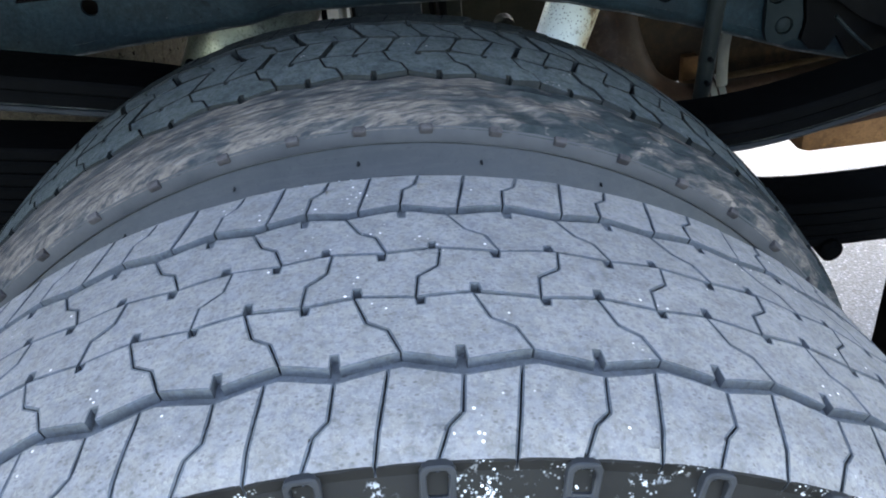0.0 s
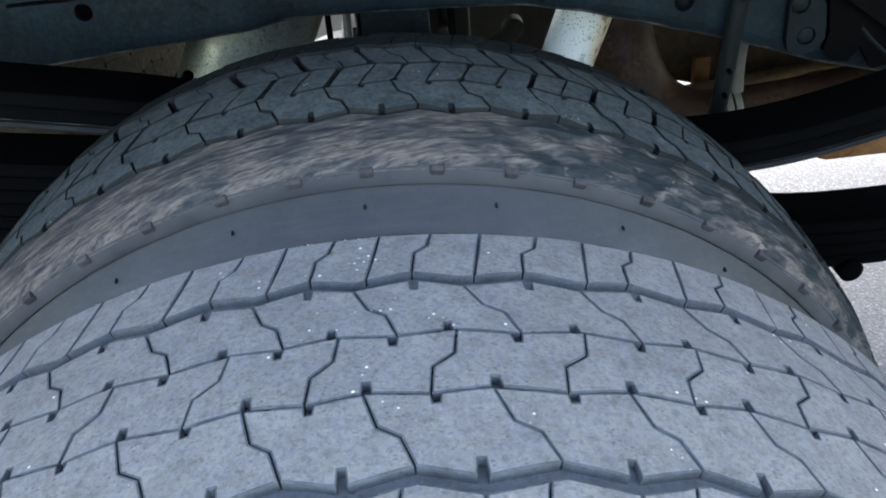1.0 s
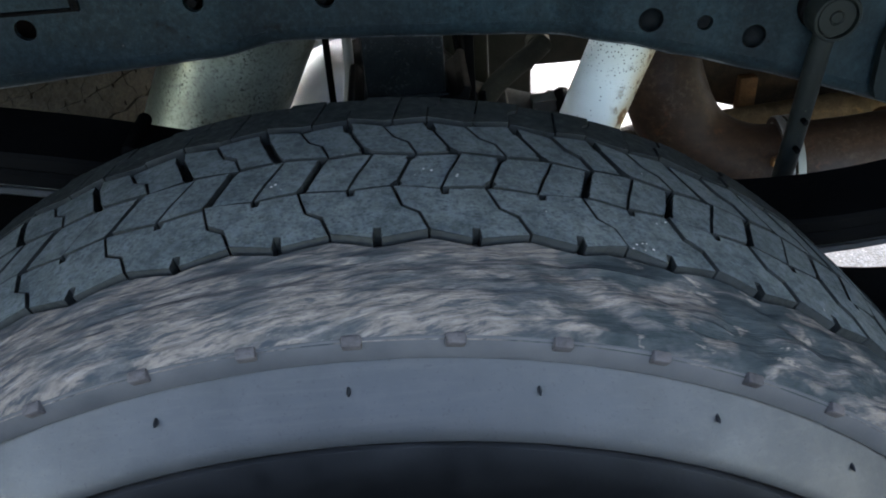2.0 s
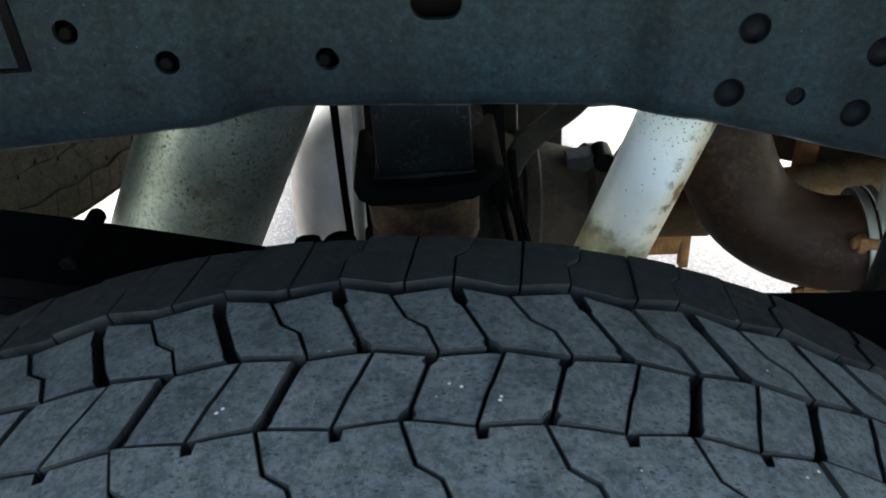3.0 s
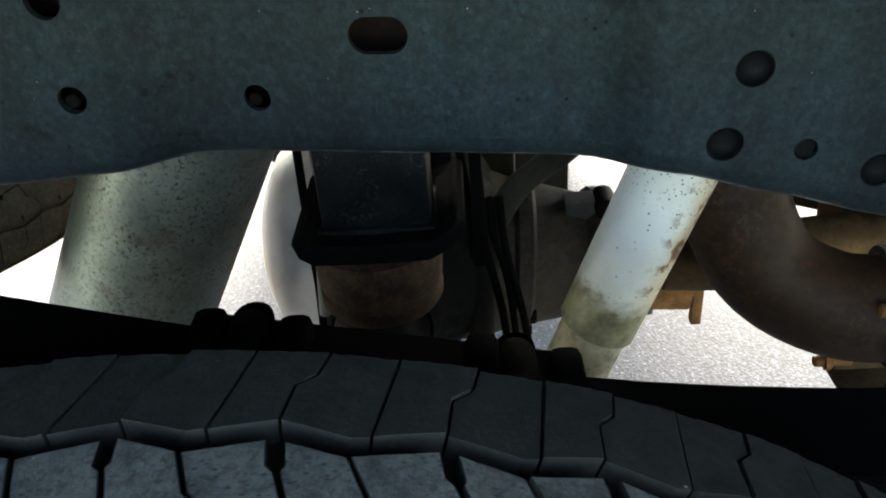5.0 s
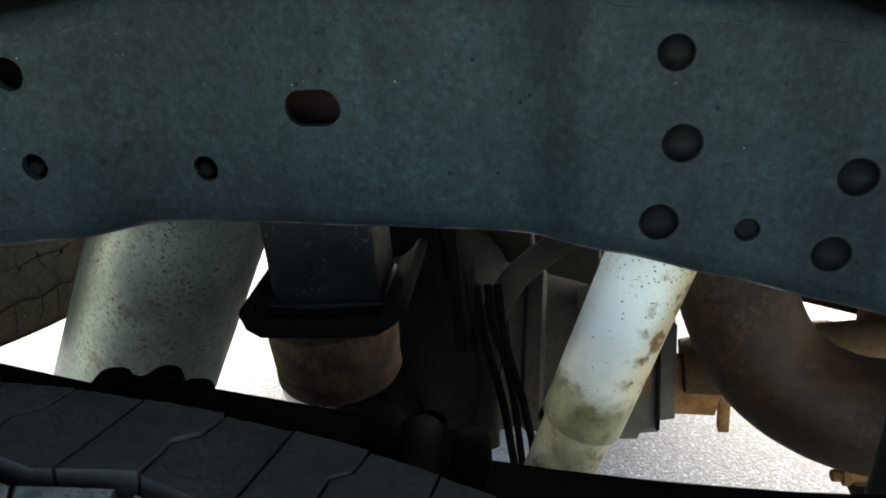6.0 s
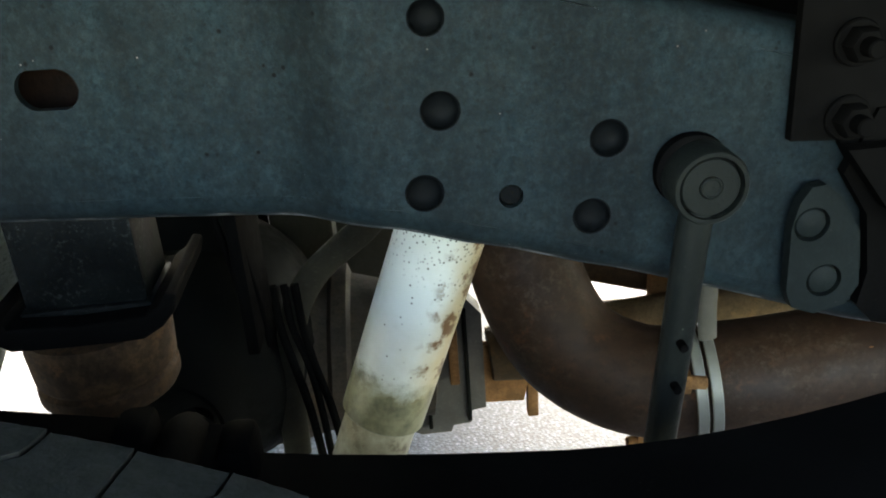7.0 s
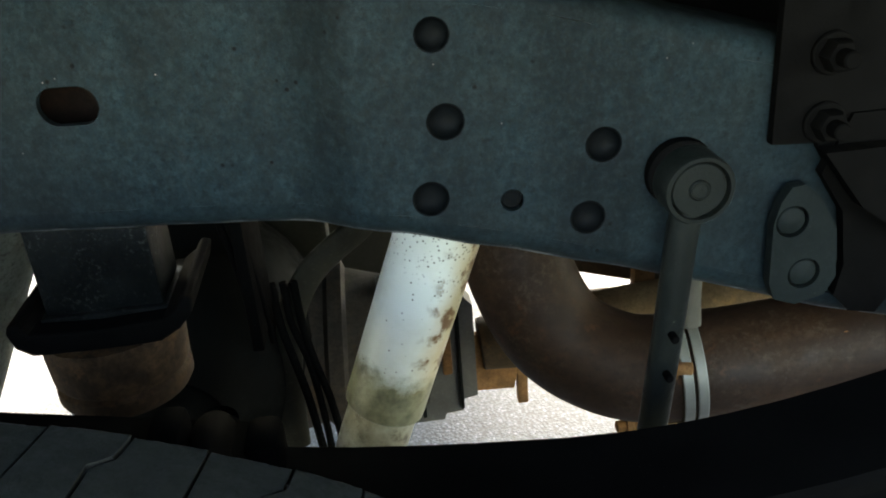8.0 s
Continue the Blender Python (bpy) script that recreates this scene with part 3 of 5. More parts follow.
def between(left, right, lower, upper):
    """Outline of a block between two cuts, each given upwards, and the lines below and above."""
    left, right = list(left), list(right)
    left[0], right[0] = (left[0][0], lower(left[0][0])), (right[0][0], lower(right[0][0]))
    left[-1], right[-1] = (left[-1][0], upper(left[-1][0])), (right[-1][0], upper(right[-1][0]))
    top = [right[-1][0] + (left[-1][0] - right[-1][0]) * j / 5 for j in range(1, 5)]
    low = [left[0][0] + (right[0][0] - left[0][0]) * j / 5 for j in range(1, 5)]
    return right + [(g, upper(g)) for g in top] + left[::-1] + [(g, lower(g)) for g in low]


def split_ribs(k, more):
    """Blocks of the two ribs that are cut twice in each pitch."""
    opened = k % 53 not in (3, 4)
    cut = cross_cut(k, 0.184, 0.409, -0.0175, 0.0175, 0.055 if opened else 0.006, 0.075)
    stepped = [[(k + i + f, v) for f, v in SIPE_3_STRAIGHT] for i in (-1, 0)]
    low, high = (lambda g: line_a(g) + more), (lambda g: line_b(g) - more)
    out = [between(stepped[0], cut[0], low, high), between(cut[1], stepped[1], low, high)]
    wide = {2: 0.010, 3: 0.010, 4: 0.028, 5: 0.045}.get(k % 53, 0.068)
    cut = cross_cut(k, 0.885, 0.625, 0.0175, 0.0525, wide, 0.085)
    stepped = [[(k + i + f, v) for f, v in SIPE_4] for i in (0, 1)]
    low, high = (lambda g: line_b(g) + more), (lambda g: far_groove(g, -1))
    return out + [between(stepped[0], cut[0], low, high), between(cut[1], stepped[1], low, high)]


def pitch_outlines(k, near_shoulder=True):
    more = 0.0 if near_shoulder else 0.0007
    out = [
        rib(k, SIPE_2, lambda g: near_groove(g, 1), line_a, (0.0, 0.0075), (0.72, 0.0045), (0, more)),
    ] + ([
        rib(k, SIPE_3, line_a, line_b, (0.184, 0.0055), (0.409, 0.0055), (more, more)),
        rib(k, SIPE_4, line_b, lambda g: far_groove(g, -1), (0.885, 0.0045), (0.625, 0.0075), (more, 0)),
    ] if near_shoulder else split_ribs(k, more)) + [
        shoulder(k, SIPE_5S, SIPE_5J, HALF, 0, lambda g: far_groove(g, 1)),
        shoulder(k, SIPE_5J, SIPE_5S, HALF, 1, lambda g: far_groove(g, 1)),
    ]
    if near_shoulder:
        out += [
            shoulder(k, SIPE_1S, SIPE_1J, -HALF, 0, lambda g: near_groove(g, -1)),
            shoulder(k, SIPE_1J, SIPE_1S, -HALF, 1, lambda g: near_groove(g, -1)),
        ]
    return out


def block(outline, starts, R, place, lift=0.0, gap=0.0006, chamfer=0.0007, cuts=True, deep=DEPTH, tilt=0.0):
    """One tread block as a bmesh: the outline shrunk by half a sipe, chamfered, wrapped round the tyre."""
    bm = bmesh.new()
    pts = [(phase_angle(starts, g) * R, v) for g, v in outline]
    clean = [p for i, p in enumerate(pts) if (Vector(p) - Vector(pts[i - 1])).length > 2e-4]
    face = bm.faces.new([bm.verts.new((u, v, 0)) for u, v in clean])
    face.normal_update()
    if face.normal.z < 0:
        face.normal_flip()
    ring = bmesh.ops.inset_region(bm, faces=[face], thickness=gap, use_boundary=True, use_even_offset=True)["faces"]
    bmesh.ops.delete(bm, geom=ring, context="FACES")
    if cuts:
        us = [v.co.x for v in bm.verts]
        step = radians(1.37) * R
        for i in range(math.floor(min(us) / step) + 1, math.ceil(max(us) / step)):
            at = (i + 0.31) * step
            for _ in range(8):
                if any(abs(u - at) < 0.0009 for u in us):
                    at += 0.0005
            bmesh.ops.bisect_plane(bm, geom=bm.verts[:] + bm.edges[:] + bm.faces[:], plane_co=(at, 0, 0), plane_no=(1, 0, 0))
    if cuts:
        vs = [v.co.y for v in bm.verts]
        for at in (-0.0961, -0.0903, -0.0787, 0.0787, 0.0903, 0.0961):
            if min(vs) < at < max(vs):
                bmesh.ops.bisect_plane(bm, geom=bm.verts[:] + bm.edges[:] + bm.faces[:], plane_co=(0, at, 0), plane_no=(0, 1, 0))
    low = bm.faces[:]
    top = [g for g in bmesh.ops.extrude_face_region(bm, geom=low)["geom"] if isinstance(g, bmesh.types.BMFace)]
    tv = {v for f in top for v in f.verts}
    for v in tv:
        v.co.z = deep
    bmesh.ops.delete(bm, geom=[f for f in low if f.is_valid], context="FACES_ONLY")
    if chamfer:
        bmesh.ops.inset_region(bm, faces=top, thickness=chamfer)
        inner = {v for f in top for v in f.verts}
        for v in tv - inner:
            v.co.z = deep - chamfer * 0.8
    for f in bm.faces:
        f.smooth = False
        f.material_index = 1
    for f in top:
        f.material_index = 0
        f.smooth = True
        f.normal_update()
    for f in bm.faces:
        if f.material_index == 1 and min(abs(v.co.y) for v in f.verts) > HALF - 0.004:
            f.material_index = 2
    tops = set(top)
    middle = sum(v.co.x for v in bm.verts) / len(bm.verts)
    for e in bm.edges:
        e.smooth = len([f for f in e.link_faces if f in tops]) != 1
    for v in bm.verts:
        a, y, h = v.co.x / R, v.co.y, v.co.z
        r = crown(y, R) - deep + h + (lift + tilt * (v.co.x - middle) / 0.025) * (h > 0.001)
        v.co = place @ Vector((r * math.sin(a), y, r * math.cos(a)))
    return bm


def fuller(R):
    """How much larger a tyre is than the common size."""
    return max(0.0, R - 0.406)


BULGED = [(0.1030, 0.4130), (0.1050, 0.4120), (0.1060, 0.4085), (0.1066, 0.4028), (0.1064, 0.4012), (0.1046, 0.4002), (0.1066, 0.3984), (0.1105, 0.3953), (0.1165, 0.3903), (0.1222, 0.3850), (0.1268, 0.3802), (0.1292, 0.3768), (0.1297, 0.3752), (0.1288, 0.3739), (0.1252, 0.3729), (0.1252, 0.3709), (0.1286, 0.3699), (0.1314, 0.3640), (0.1325, 0.3540), (0.1310, 0.340), (0.124, 0.318), (0.110, 0.300), (0.100, 0.290), (0.094, 0.268), (0.092, 0.252), (0.088, 0.248)]


def tyre_profile(R, deep=DEPTH):
    base = [(v, crown(v, R) - deep) for v in [-0.1015 + 0.203 * i / 24 for i in range(25)]]
    right = [(0.1035, 0.3865), (0.1062, 0.3815), (0.1066, 0.3785), (0.1052, 0.3775), (0.1095, 0.366), (0.1140, 0.352), (0.1162, 0.340), (0.1160, 0.3365), (0.1135, 0.3355), (0.1135, 0.3335), (0.1160, 0.3325), (0.1165, 0.325), (0.111, 0.306), (0.100, 0.29), (0.094, 0.268), (0.092, 0.252), (0.088, 0.248)]
    right = BULGED if fuller(R) > 0.01 else right
    inside = [(0.085, 0.26), (0.10, 0.33), (0.09, 0.375 + fuller(R)), (0.0, R - 0.02)]
    return [(-v, r) for v, r in reversed(right)] + base + right + inside + [(-v, r) for v, r in reversed(inside[:-1])]


def tyre_part(parent, starts, R, place, rubber, side_rubber, label, window, worn=False, seed=1, flank=None):
    """The tyre: carcass with a closed section, tread blocks in the window of pitches as parts, the rest joined."""
    rng = random.Random(seed)
    flank = flank or rubber
    deep = DEEP if worn else DEPTH
    prof = tyre_profile(R, deep)
    turn = Matrix(((0, 1, 0, 0), (0, 0, 1, 0), (1, 0, 0, 0), (0, 0, 0, 1)))
    carcass = part("tyre", lathe(prof, place @ turn, 180, closed=True), side_rubber, parent, label)
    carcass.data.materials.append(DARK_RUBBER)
    carcass.data.materials.append(STRIP_DUST if worn else side_rubber)
    carcass.data.materials.append(DARK_RUBBER if worn else flank)
    back = place.inverted()
    for f in carcass.data.polygons:
        c = back @ f.center
        r = math.hypot(c.x, c.z)
        # groove floors and lower sidewall: shade is put into the darker slots
        if abs(c.y) < 0.1012 and r > 0.37 + fuller(R):
            f.material_index = 3
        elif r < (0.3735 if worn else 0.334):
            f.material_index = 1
        elif r > 0.4003:
            f.material_index = 2
    n = len(starts) - 1
    verts, faces, smooth, slots = [], [], [], []
    for k in range(n):
        shown = window and window[0] <= (k + n // 2) % n - n // 2 <= window[1]
        for outline in pitch_outlines(k, not worn):
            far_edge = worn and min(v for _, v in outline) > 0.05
            gap = 0.0005 if far_edge else 0.0006 if worn else 0.00042
            lift = 0.0007 if worn else 0.0003
            bm = block(outline, starts, R, place, rng.uniform(-lift, lift), gap, 0.0003 if far_edge else 0.0004 if worn else 0.0008, deep=deep, tilt=rng.uniform(-0.0009, 0.0005) if worn else 0.0)
            if shown:
                me = bpy.data.meshes.new("tread_block")
                bm.to_mesh(me)
                bm.free()
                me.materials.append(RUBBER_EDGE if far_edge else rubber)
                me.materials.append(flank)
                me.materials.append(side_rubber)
                ob = new("tread_block", me)
                ob.parent = carcass
            else:
                bm.verts.index_update()
                o = len(verts)
                verts += [v.co[:] for v in bm.verts]
                faces += [[v.index + o for v in f.verts] for f in bm.faces]
                smooth += [f.smooth for f in bm.faces]
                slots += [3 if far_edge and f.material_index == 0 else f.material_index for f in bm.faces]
                bm.free()
    me = bpy.data.meshes.new("tread")
    me.from_pydata(verts, [], faces)
    me.polygons.foreach_set("use_smooth", smooth)
    me.polygons.foreach_set("material_index", slots)
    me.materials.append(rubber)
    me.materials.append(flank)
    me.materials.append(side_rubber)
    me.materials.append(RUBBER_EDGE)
    rest = tagged(new("tread", me), kind="stuff")
    rest.parent = carcass
    # moulded bars on the shoulder, one for each jogged sipe
    for k in range(n):
        shown = window and window[0] - 2 <= (k + n // 2) % n - n // 2 <= window[1] + 2
        if not shown:
            continue
        for side in (-1, 1):
            a = phase_angle(starts, k + (0.73 if side < 0 else 0.853))
            bm = bmesh.new()
            if worn or side > 0:
                box((-0.0044, -0.0026, -0.0036), (0.0044, 0.0026, 0.0026), 0.0012, bm)
            else:
                arch = [(-0.0064, -0.0125), (-0.0064, 0.0035), (-0.0052, 0.0056), (-0.0030, 0.0064), (0.0030, 0.0064), (0.0052, 0.0056), (0.0064, 0.0035), (0.0064, -0.0125)]
                plate(arch, [[(-0.0036, -0.0066), (-0.0040, 0.0022), (-0.0026, 0.0040), (0.0026, 0.0040), (0.0040, 0.0022), (0.0036, -0.0066)]], -0.0034, 0.0060, bm)
                bmesh.ops.bevel(bm, geom=[e for e in bm.edges if len(e.link_faces) == 2 and e.calc_face_angle() > 1.0], offset=0.0006, segments=1, affect="EDGES")
                box((-0.0060, -0.0052, -0.0118), (0.0060, 0.0010, -0.0074), 0.0012, bm)
            m = place @ Matrix.Rotation(a, 4, "Y") @ Matrix.Translation((0, side * (0.1056 if worn else 0.1035 if side > 0 else 0.1025), 0.4108 if worn else 0.3865 if side > 0 else 0.3892)) @ Matrix.Rotation(side * (-0.5 if worn or side > 0 else 0.22), 4, "X")
            bmesh.ops.transform(bm, matrix=m, verts=bm.verts)
            part("shoulder_lug", bm, SIDE_LUG if not worn else LUG_DUST, carcass)
    return carcass


def rim_part(parent, place, side):
    prof = [(-0.088, 0.262), (-0.094, 0.262), (-0.094, 0.25), (-0.08, 0.243), (-0.05, 0.225), (0.05, 0.225), (0.08, 0.243), (0.094, 0.25), (0.094, 0.262), (0.088, 0.262), (0.075, 0.249), (0.045, 0.231), (-0.045, 0.231), (-0.075, 0.249)]
    turn = Matrix(((0, 1, 0, 0), (0, 0, 1, 0), (1, 0, 0, 0), (0, 0, 0, 1)))
    bm = lathe(prof, place @ turn, 72, closed=True)
    lathe([(side * 0.04, 0.228), (side * 0.06, 0.19), (side * 0.10, 0.15), (side * 0.10, 0.06), (side * 0.092, 0.06), (side * 0.092, 0.148), (side * 0.052, 0.188), (side * 0.03, 0.228)], place @ turn, 72, bm, closed=True)
    part("rim", bm, STEEL, parent, "grey steel rim")


STRIP_DUST = carcass_rubber("dusty grey-brown shoulder strip", (0.02837, 0.029, 0.03013), (0.04886, 0.04702, 0.04598), 0.7, 0.12)
LUG_DUST = rusty("brown dusty rubber", (0.03023, 0.0264, 0.0264), (0.05812, 0.0516, 0.05016), (0.07673, 0.066, 0.06204))
OUTER_STARTS = pitch_angles([-13.45, -6.19, 0.27, 7.22, 15.02, 22.34, 30.07])
INNER_R = 0.432


def on_inner(a):
    """An angle on a wheel of the common size, carried over to the larger inner one."""
    return math.degrees(math.asin(0.404 / INNER_R * math.sin(radians(a))))


INNER_STARTS = pitch_angles([on_inner(a) for a in (-17.89, -10.24, -3.43, 3.13, 9.65, 16.75, 23.4)], 53)
OUTER_AT, INNER_AT = Matrix.Translation((0, 0.3215, 0.405)), Matrix.Translation((0, 0.63, 0.809 - INNER_R))

# ---- ground ----
bm = bmesh.new()
bmesh.ops.create_grid(bm, x_segments=60, y_segments=60, size=1.0)
for v in bm.verts:
    for i in range(2):
        v.co[i] = math.copysign(abs(v.co[i]) ** 3 * 400, v.co[i])
    v.co.z = 0.002 * noise.noise(v.co * 0.7) if v.co.length < 20 else 0
tagged(new("ground", mesh_of("ground", bm, ASPHALT)), "pale grey gravelly asphalt under the truck", "ground", kind="structure")

# ---- frame rail: pressed channel with a kick over the axle ----
RAIL_LOW = [(-1.6, 0.6480), (-0.8, 0.6740), (-0.39, 0.6880), (-0.276, 0.6960), (-0.187, 0.7030), (-0.118, 0.7075), (-0.055, 0.7110), (0.0, 0.7125), (0.09, 0.7125), (0.15, 0.7105), (0.196, 0.7080), (0.225, 0.7060), (0.252, 0.7015), (0.289, 0.6890), (0.315, 0.6830), (0.36, 0.6680), (0.386, 0.6610), (0.472, 0.6320), (0.537, 0.6080), (0.565, 0.6000), (0.75, 0.5500), (1.1, 0.5180), (1.7, 0.5080)]
RAIL_TOP = [(-1.6, 0.832), (-0.4, 0.856), (-0.126, 0.873), (-0.047, 0.887), (0.05, 0.895), (0.2, 0.885), (0.305, 0.862), (0.356, 0.850), (0.40, 0.835), (0.44, 0.822), (0.57, 0.785), (0.75, 0.742), (1.1, 0.71), (1.7, 0.70)]
RAIL_OUT = [(-1.6, 1.058), (-0.30, 1.053), (-0.150, 1.0445), (-0.136, 1.0445), (-0.128, 1.0475), (-0.110, 1.0610), (-0.100, 1.0630), (-0.09, 1.0630), (-0.06, 1.0595), (-0.02, 1.051), (0.05, 1.038), (0.15, 1.0265), (0.185, 1.0240), (0.196, 1.0205), (0.214, 1.0045), (0.222, 1.0010), (0.235, 1.0), (0.48, 1.0), (1.7, 1.0)]
RIVETS = [(0.2745, 0.830), (0.279, 0.778), (0.2665, 0.7295), (0.376, 0.753), (0.366, 0.705)]
HOLES = [(-0.1545, 0.8335, 0.0115), (-0.155, 0.768, 0.0098), (-0.034, 0.758, 0.0095), (-0.226, 0.796, 0.0098), (-0.319, 0.752, 0.0105), (0.3175, 0.7225, 0.0075)]


BEND = 0.0185
RIVET_PAINT = painted_steel("dark worn rivet steel", (0.001694, 0.00238, 0.0028), (0.003465, 0.0042, 0.00476), 0.45, dirt=(0.0077, 0.0084, 0.0084), gloss=0.03)


def rail_out(x):
    """How far out the web stands, with its pressed bends rounded."""
    return sum(lerp_table(RAIL_OUT, x + d) for d in (-0.014, -0.0093, -0.0047, 0.0, 0.0047, 0.0093, 0.014)) / 7


def rail_web():
    xs = [-1.6, -1.0, -0.8, -0.6, -0.39] + [-0.35 + 0.03 * i for i in range(34)] + [0.75, 0.9, 1.1, 1.4, 1.7]
    low = [(x, lerp_table(RAIL_LOW, x) + BEND) for x in xs]
    top = [(x, lerp_table(RAIL_TOP, x) - BEND) for x in reversed(xs)]
    slot = [(0.0535 + (0.007 if c > 0 else -0.007) + 0.0122 * c, 0.8005 + 0.0122 * s) for c, s in [(math.cos(a), math.sin(a)) for a in [2 * math.pi * (i + 0.5) / 20 for i in range(20)]]]
    holes = [circle(x, z, r) for x, z, r in HOLES] + [circle(x, z, 0.0098 if z > 0.82 else 0.0110, 28) for x, z in RIVETS] + [slot]
    bm = plate(low + top, holes, 0.0, 0.0065)
    for x in [-0.16 + 0.006 * i for i in range(70)]:
        bmesh.ops.bisect_plane(bm, geom=bm.verts[:] + bm.edges[:] + bm.faces[:], plane_co=(x, 0, 0), plane_no=(1, 0, 0))
    for v in bm.verts:
        v.co.y += rail_out(v.co.x)
    return bm


def rail_flange(table, inward, down):
    """The rounded edge of the channel and its flange, running along the rail."""
    bm = bmesh.new()
    xs = [-1.6, -1.2, -0.8, -0.6, -0.45] + [-0.39 + 0.01 * i for i in range(120)] + [0.9, 1.1, 1.4, 1.7]
    r = BEND
    turn = [math.pi / 2 * k / 6 for k in range(7)]
    section = [(r - r * math.cos(a), r - r * math.sin(a)) for a in turn] + [(inward, 0.0), (inward, 0.0065)] + [(r - (r - 0.0065) * math.cos(a), r - (r - 0.0065) * math.sin(a)) for a in (1.571, 0.785, 0.0)]
    rows = []
    for x in xs:
        z0, y0 = lerp_table(table, x), rail_out(x)
        wob = 0.0007 * noise.noise(Vector((x * 22, 3, 0)))
        rows.append([bm.verts.new((x, y0 + a, z0 + down * (b + wob))) for a, b in section])
    n = len(section)
    for p, q in zip(rows, rows[1:]):
        for i in range(n):
            j = (i + 1) % n
            bm.faces.new((p[i], p[j], q[j], q[i]))
    bm.faces.new(rows[0])
    bm.faces.new(rows[-1])
    bmesh.ops.recalc_face_normals(bm, faces=bm.faces)
    return bm


rail = thing("frame_rail", "dusty blue-black steel frame rail with rivets and a slot", "frame rail")
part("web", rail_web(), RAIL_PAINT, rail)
RAIL_EDGE = scraped_edge()
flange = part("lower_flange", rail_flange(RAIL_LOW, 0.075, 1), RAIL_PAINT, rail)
flange.data.materials.append(RAIL_EDGE)
for f in flange.data.polygons:
    if f.index % 12 in (3, 4, 5, 6):
        f.material_index = 1
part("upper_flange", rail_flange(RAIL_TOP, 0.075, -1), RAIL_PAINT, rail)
for x, z in RIVETS:
    y = rail_out(x)
    r = 0.0098 if z > 0.82 else 0.0110
    bowl = [(0.0004, r + 0.0006)] + [(-0.0085 * math.sin(a), r * math.cos(a) ** 0.8) for a in [math.pi / 2 * k / 12 for k in range(12)]] + [(-0.0085, 0.0002)]
    bm = lathe(bowl, axis_frame((x, y, z), (x, y - 1, z)), 32)
    part("rivet", bm, RIVET_PAINT, rail)
bm = lathe([(-0.003, 0.0073), (0.0, 0.0071), (0.0008, 0.0058), (0.0005, 0.0035), (0.0009, 0.0002)], axis_frame((0.3175, 1.0042, 0.7225), (0.3175, 0, 0.7225)), 18)
part("plug", bm, RIVET_PAINT, rail)
for x, z in ((-0.226, 0.796), (-0.155, 0.768), (-0.034, 0.758)):
    y = rail_out(x)
    part("bolt_end", rod((x - 0.003, y + 0.05, z - 0.003), (x - 0.003, y + 0.005, z - 0.003), 0.0050, segments=12), BLACK_STEEL, rail, "black bolt end in a hole")
# plate inside the channel, seen through the slot, extended to keep the holes dark
def liner():
    xs = [-1.55 + 0.05 * i for i in range(64)]
    bm = plate([(x, lerp_table(RAIL_LOW, x) + 0.008) for x in xs] + [(x, lerp_table(RAIL_TOP, x) - 0.008) for x in reversed(xs)], [], 0.052, 0.004)
    for v in bm.verts:
        v.co.y += rail_out(v.co.x)
    return bm


# rust darkened further: the channel's shade is put into its colour
SHADED_RUST = rusty("shaded rust inside the channel", (0.0035, 0.0019, 0.0015), (0.0075, 0.0042, 0.0030), (0.014, 0.0075, 0.005))
part("inner_plate", liner(), SHADED_RUST, rail, "rust-brown plate inside the channel")
# raised seam at the rear part of the rail
seam = box((-0.270, 1.0475, 0.767), (-0.261, 1.055, 0.850), 0.002)
box((-0.40, 1.0480, 0.767), (-0.261, 1.0555, 0.7705), 0.0015, seam)
part("patch_edge", seam, BLACK_STEEL, rail)

# ---- spring hanger bolted to the rail ----
hanger = thing("spring_hanger", "dark grimy spring hanger bracket bolted to the frame rail", "bracket")
HX = 0.4805
bm = plate([(HX, 0.744), (HX - 0.001, 0.86), (0.72, 0.86), (0.72, 0.62), (0.60, 0.60), (0.535, 0.70), (0.51, 0.742)], [], 0.9905, 0.007)
# near-black hanger steel: shade at this end is put into the colour
SHADED_STEEL = painted_steel("shaded near-black hanger steel", (0.0010, 0.0010, 0.0010), (0.0022, 0.0020, 0.0019), 0.7, dirt=(0.006, 0.005, 0.0045), gloss=0.03)
LUG_PAINT = painted_steel("grimy dark grey lug paint", (0.004009, 0.0062, 0.00644), (0.008967, 0.0125, 0.01242), 0.65, dirt=(0.013, 0.013, 0.011), gloss=0.06)
part("plate", bm, SHADED_STEEL, hanger)
part("gusset", plate([(0.514, 0.722), (0.532, 0.694), (0.538, 0.655), (0.534, 0.632), (0.546, 0.618), (0.566, 0.614), (0.578, 0.632), (0.60, 0.655), (0.64, 0.680), (0.64, 0.76), (0.53, 0.76)], [], 0.9875, 0.008), SHADED_STEEL, hanger)
part("brace", plate([(0.506, 0.742), (0.552, 0.742), (0.75, 0.625), (0.75, 0.580), (0.60, 0.655), (0.535, 0.703)], [], 0.972, 0.012), SHADED_STEEL, hanger)
part("brace_lip", tube([(0.560, 0.962, 0.666), (0.580, 0.961, 0.645), (0.61, 0.960, 0.618), (0.66, 0.960, 0.575)], 0.0022, 8), LUG_PAINT, hanger)
lobe = [(0.4855, 0.648), (0.4845, 0.690), (0.488, 0.706), (0.4945, 0.716), (0.503, 0.717), (0.514, 0.708), (0.528, 0.684), (0.532, 0.648), (0.525, 0.635), (0.505, 0.630), (0.490, 0.636)]
part("lug_plate", plate(lobe, [circle(0.497, 0.692, 0.0112), circle(0.509, 0.653, 0.0112)], 0.985, 0.0085), LUG_PAINT, hanger)
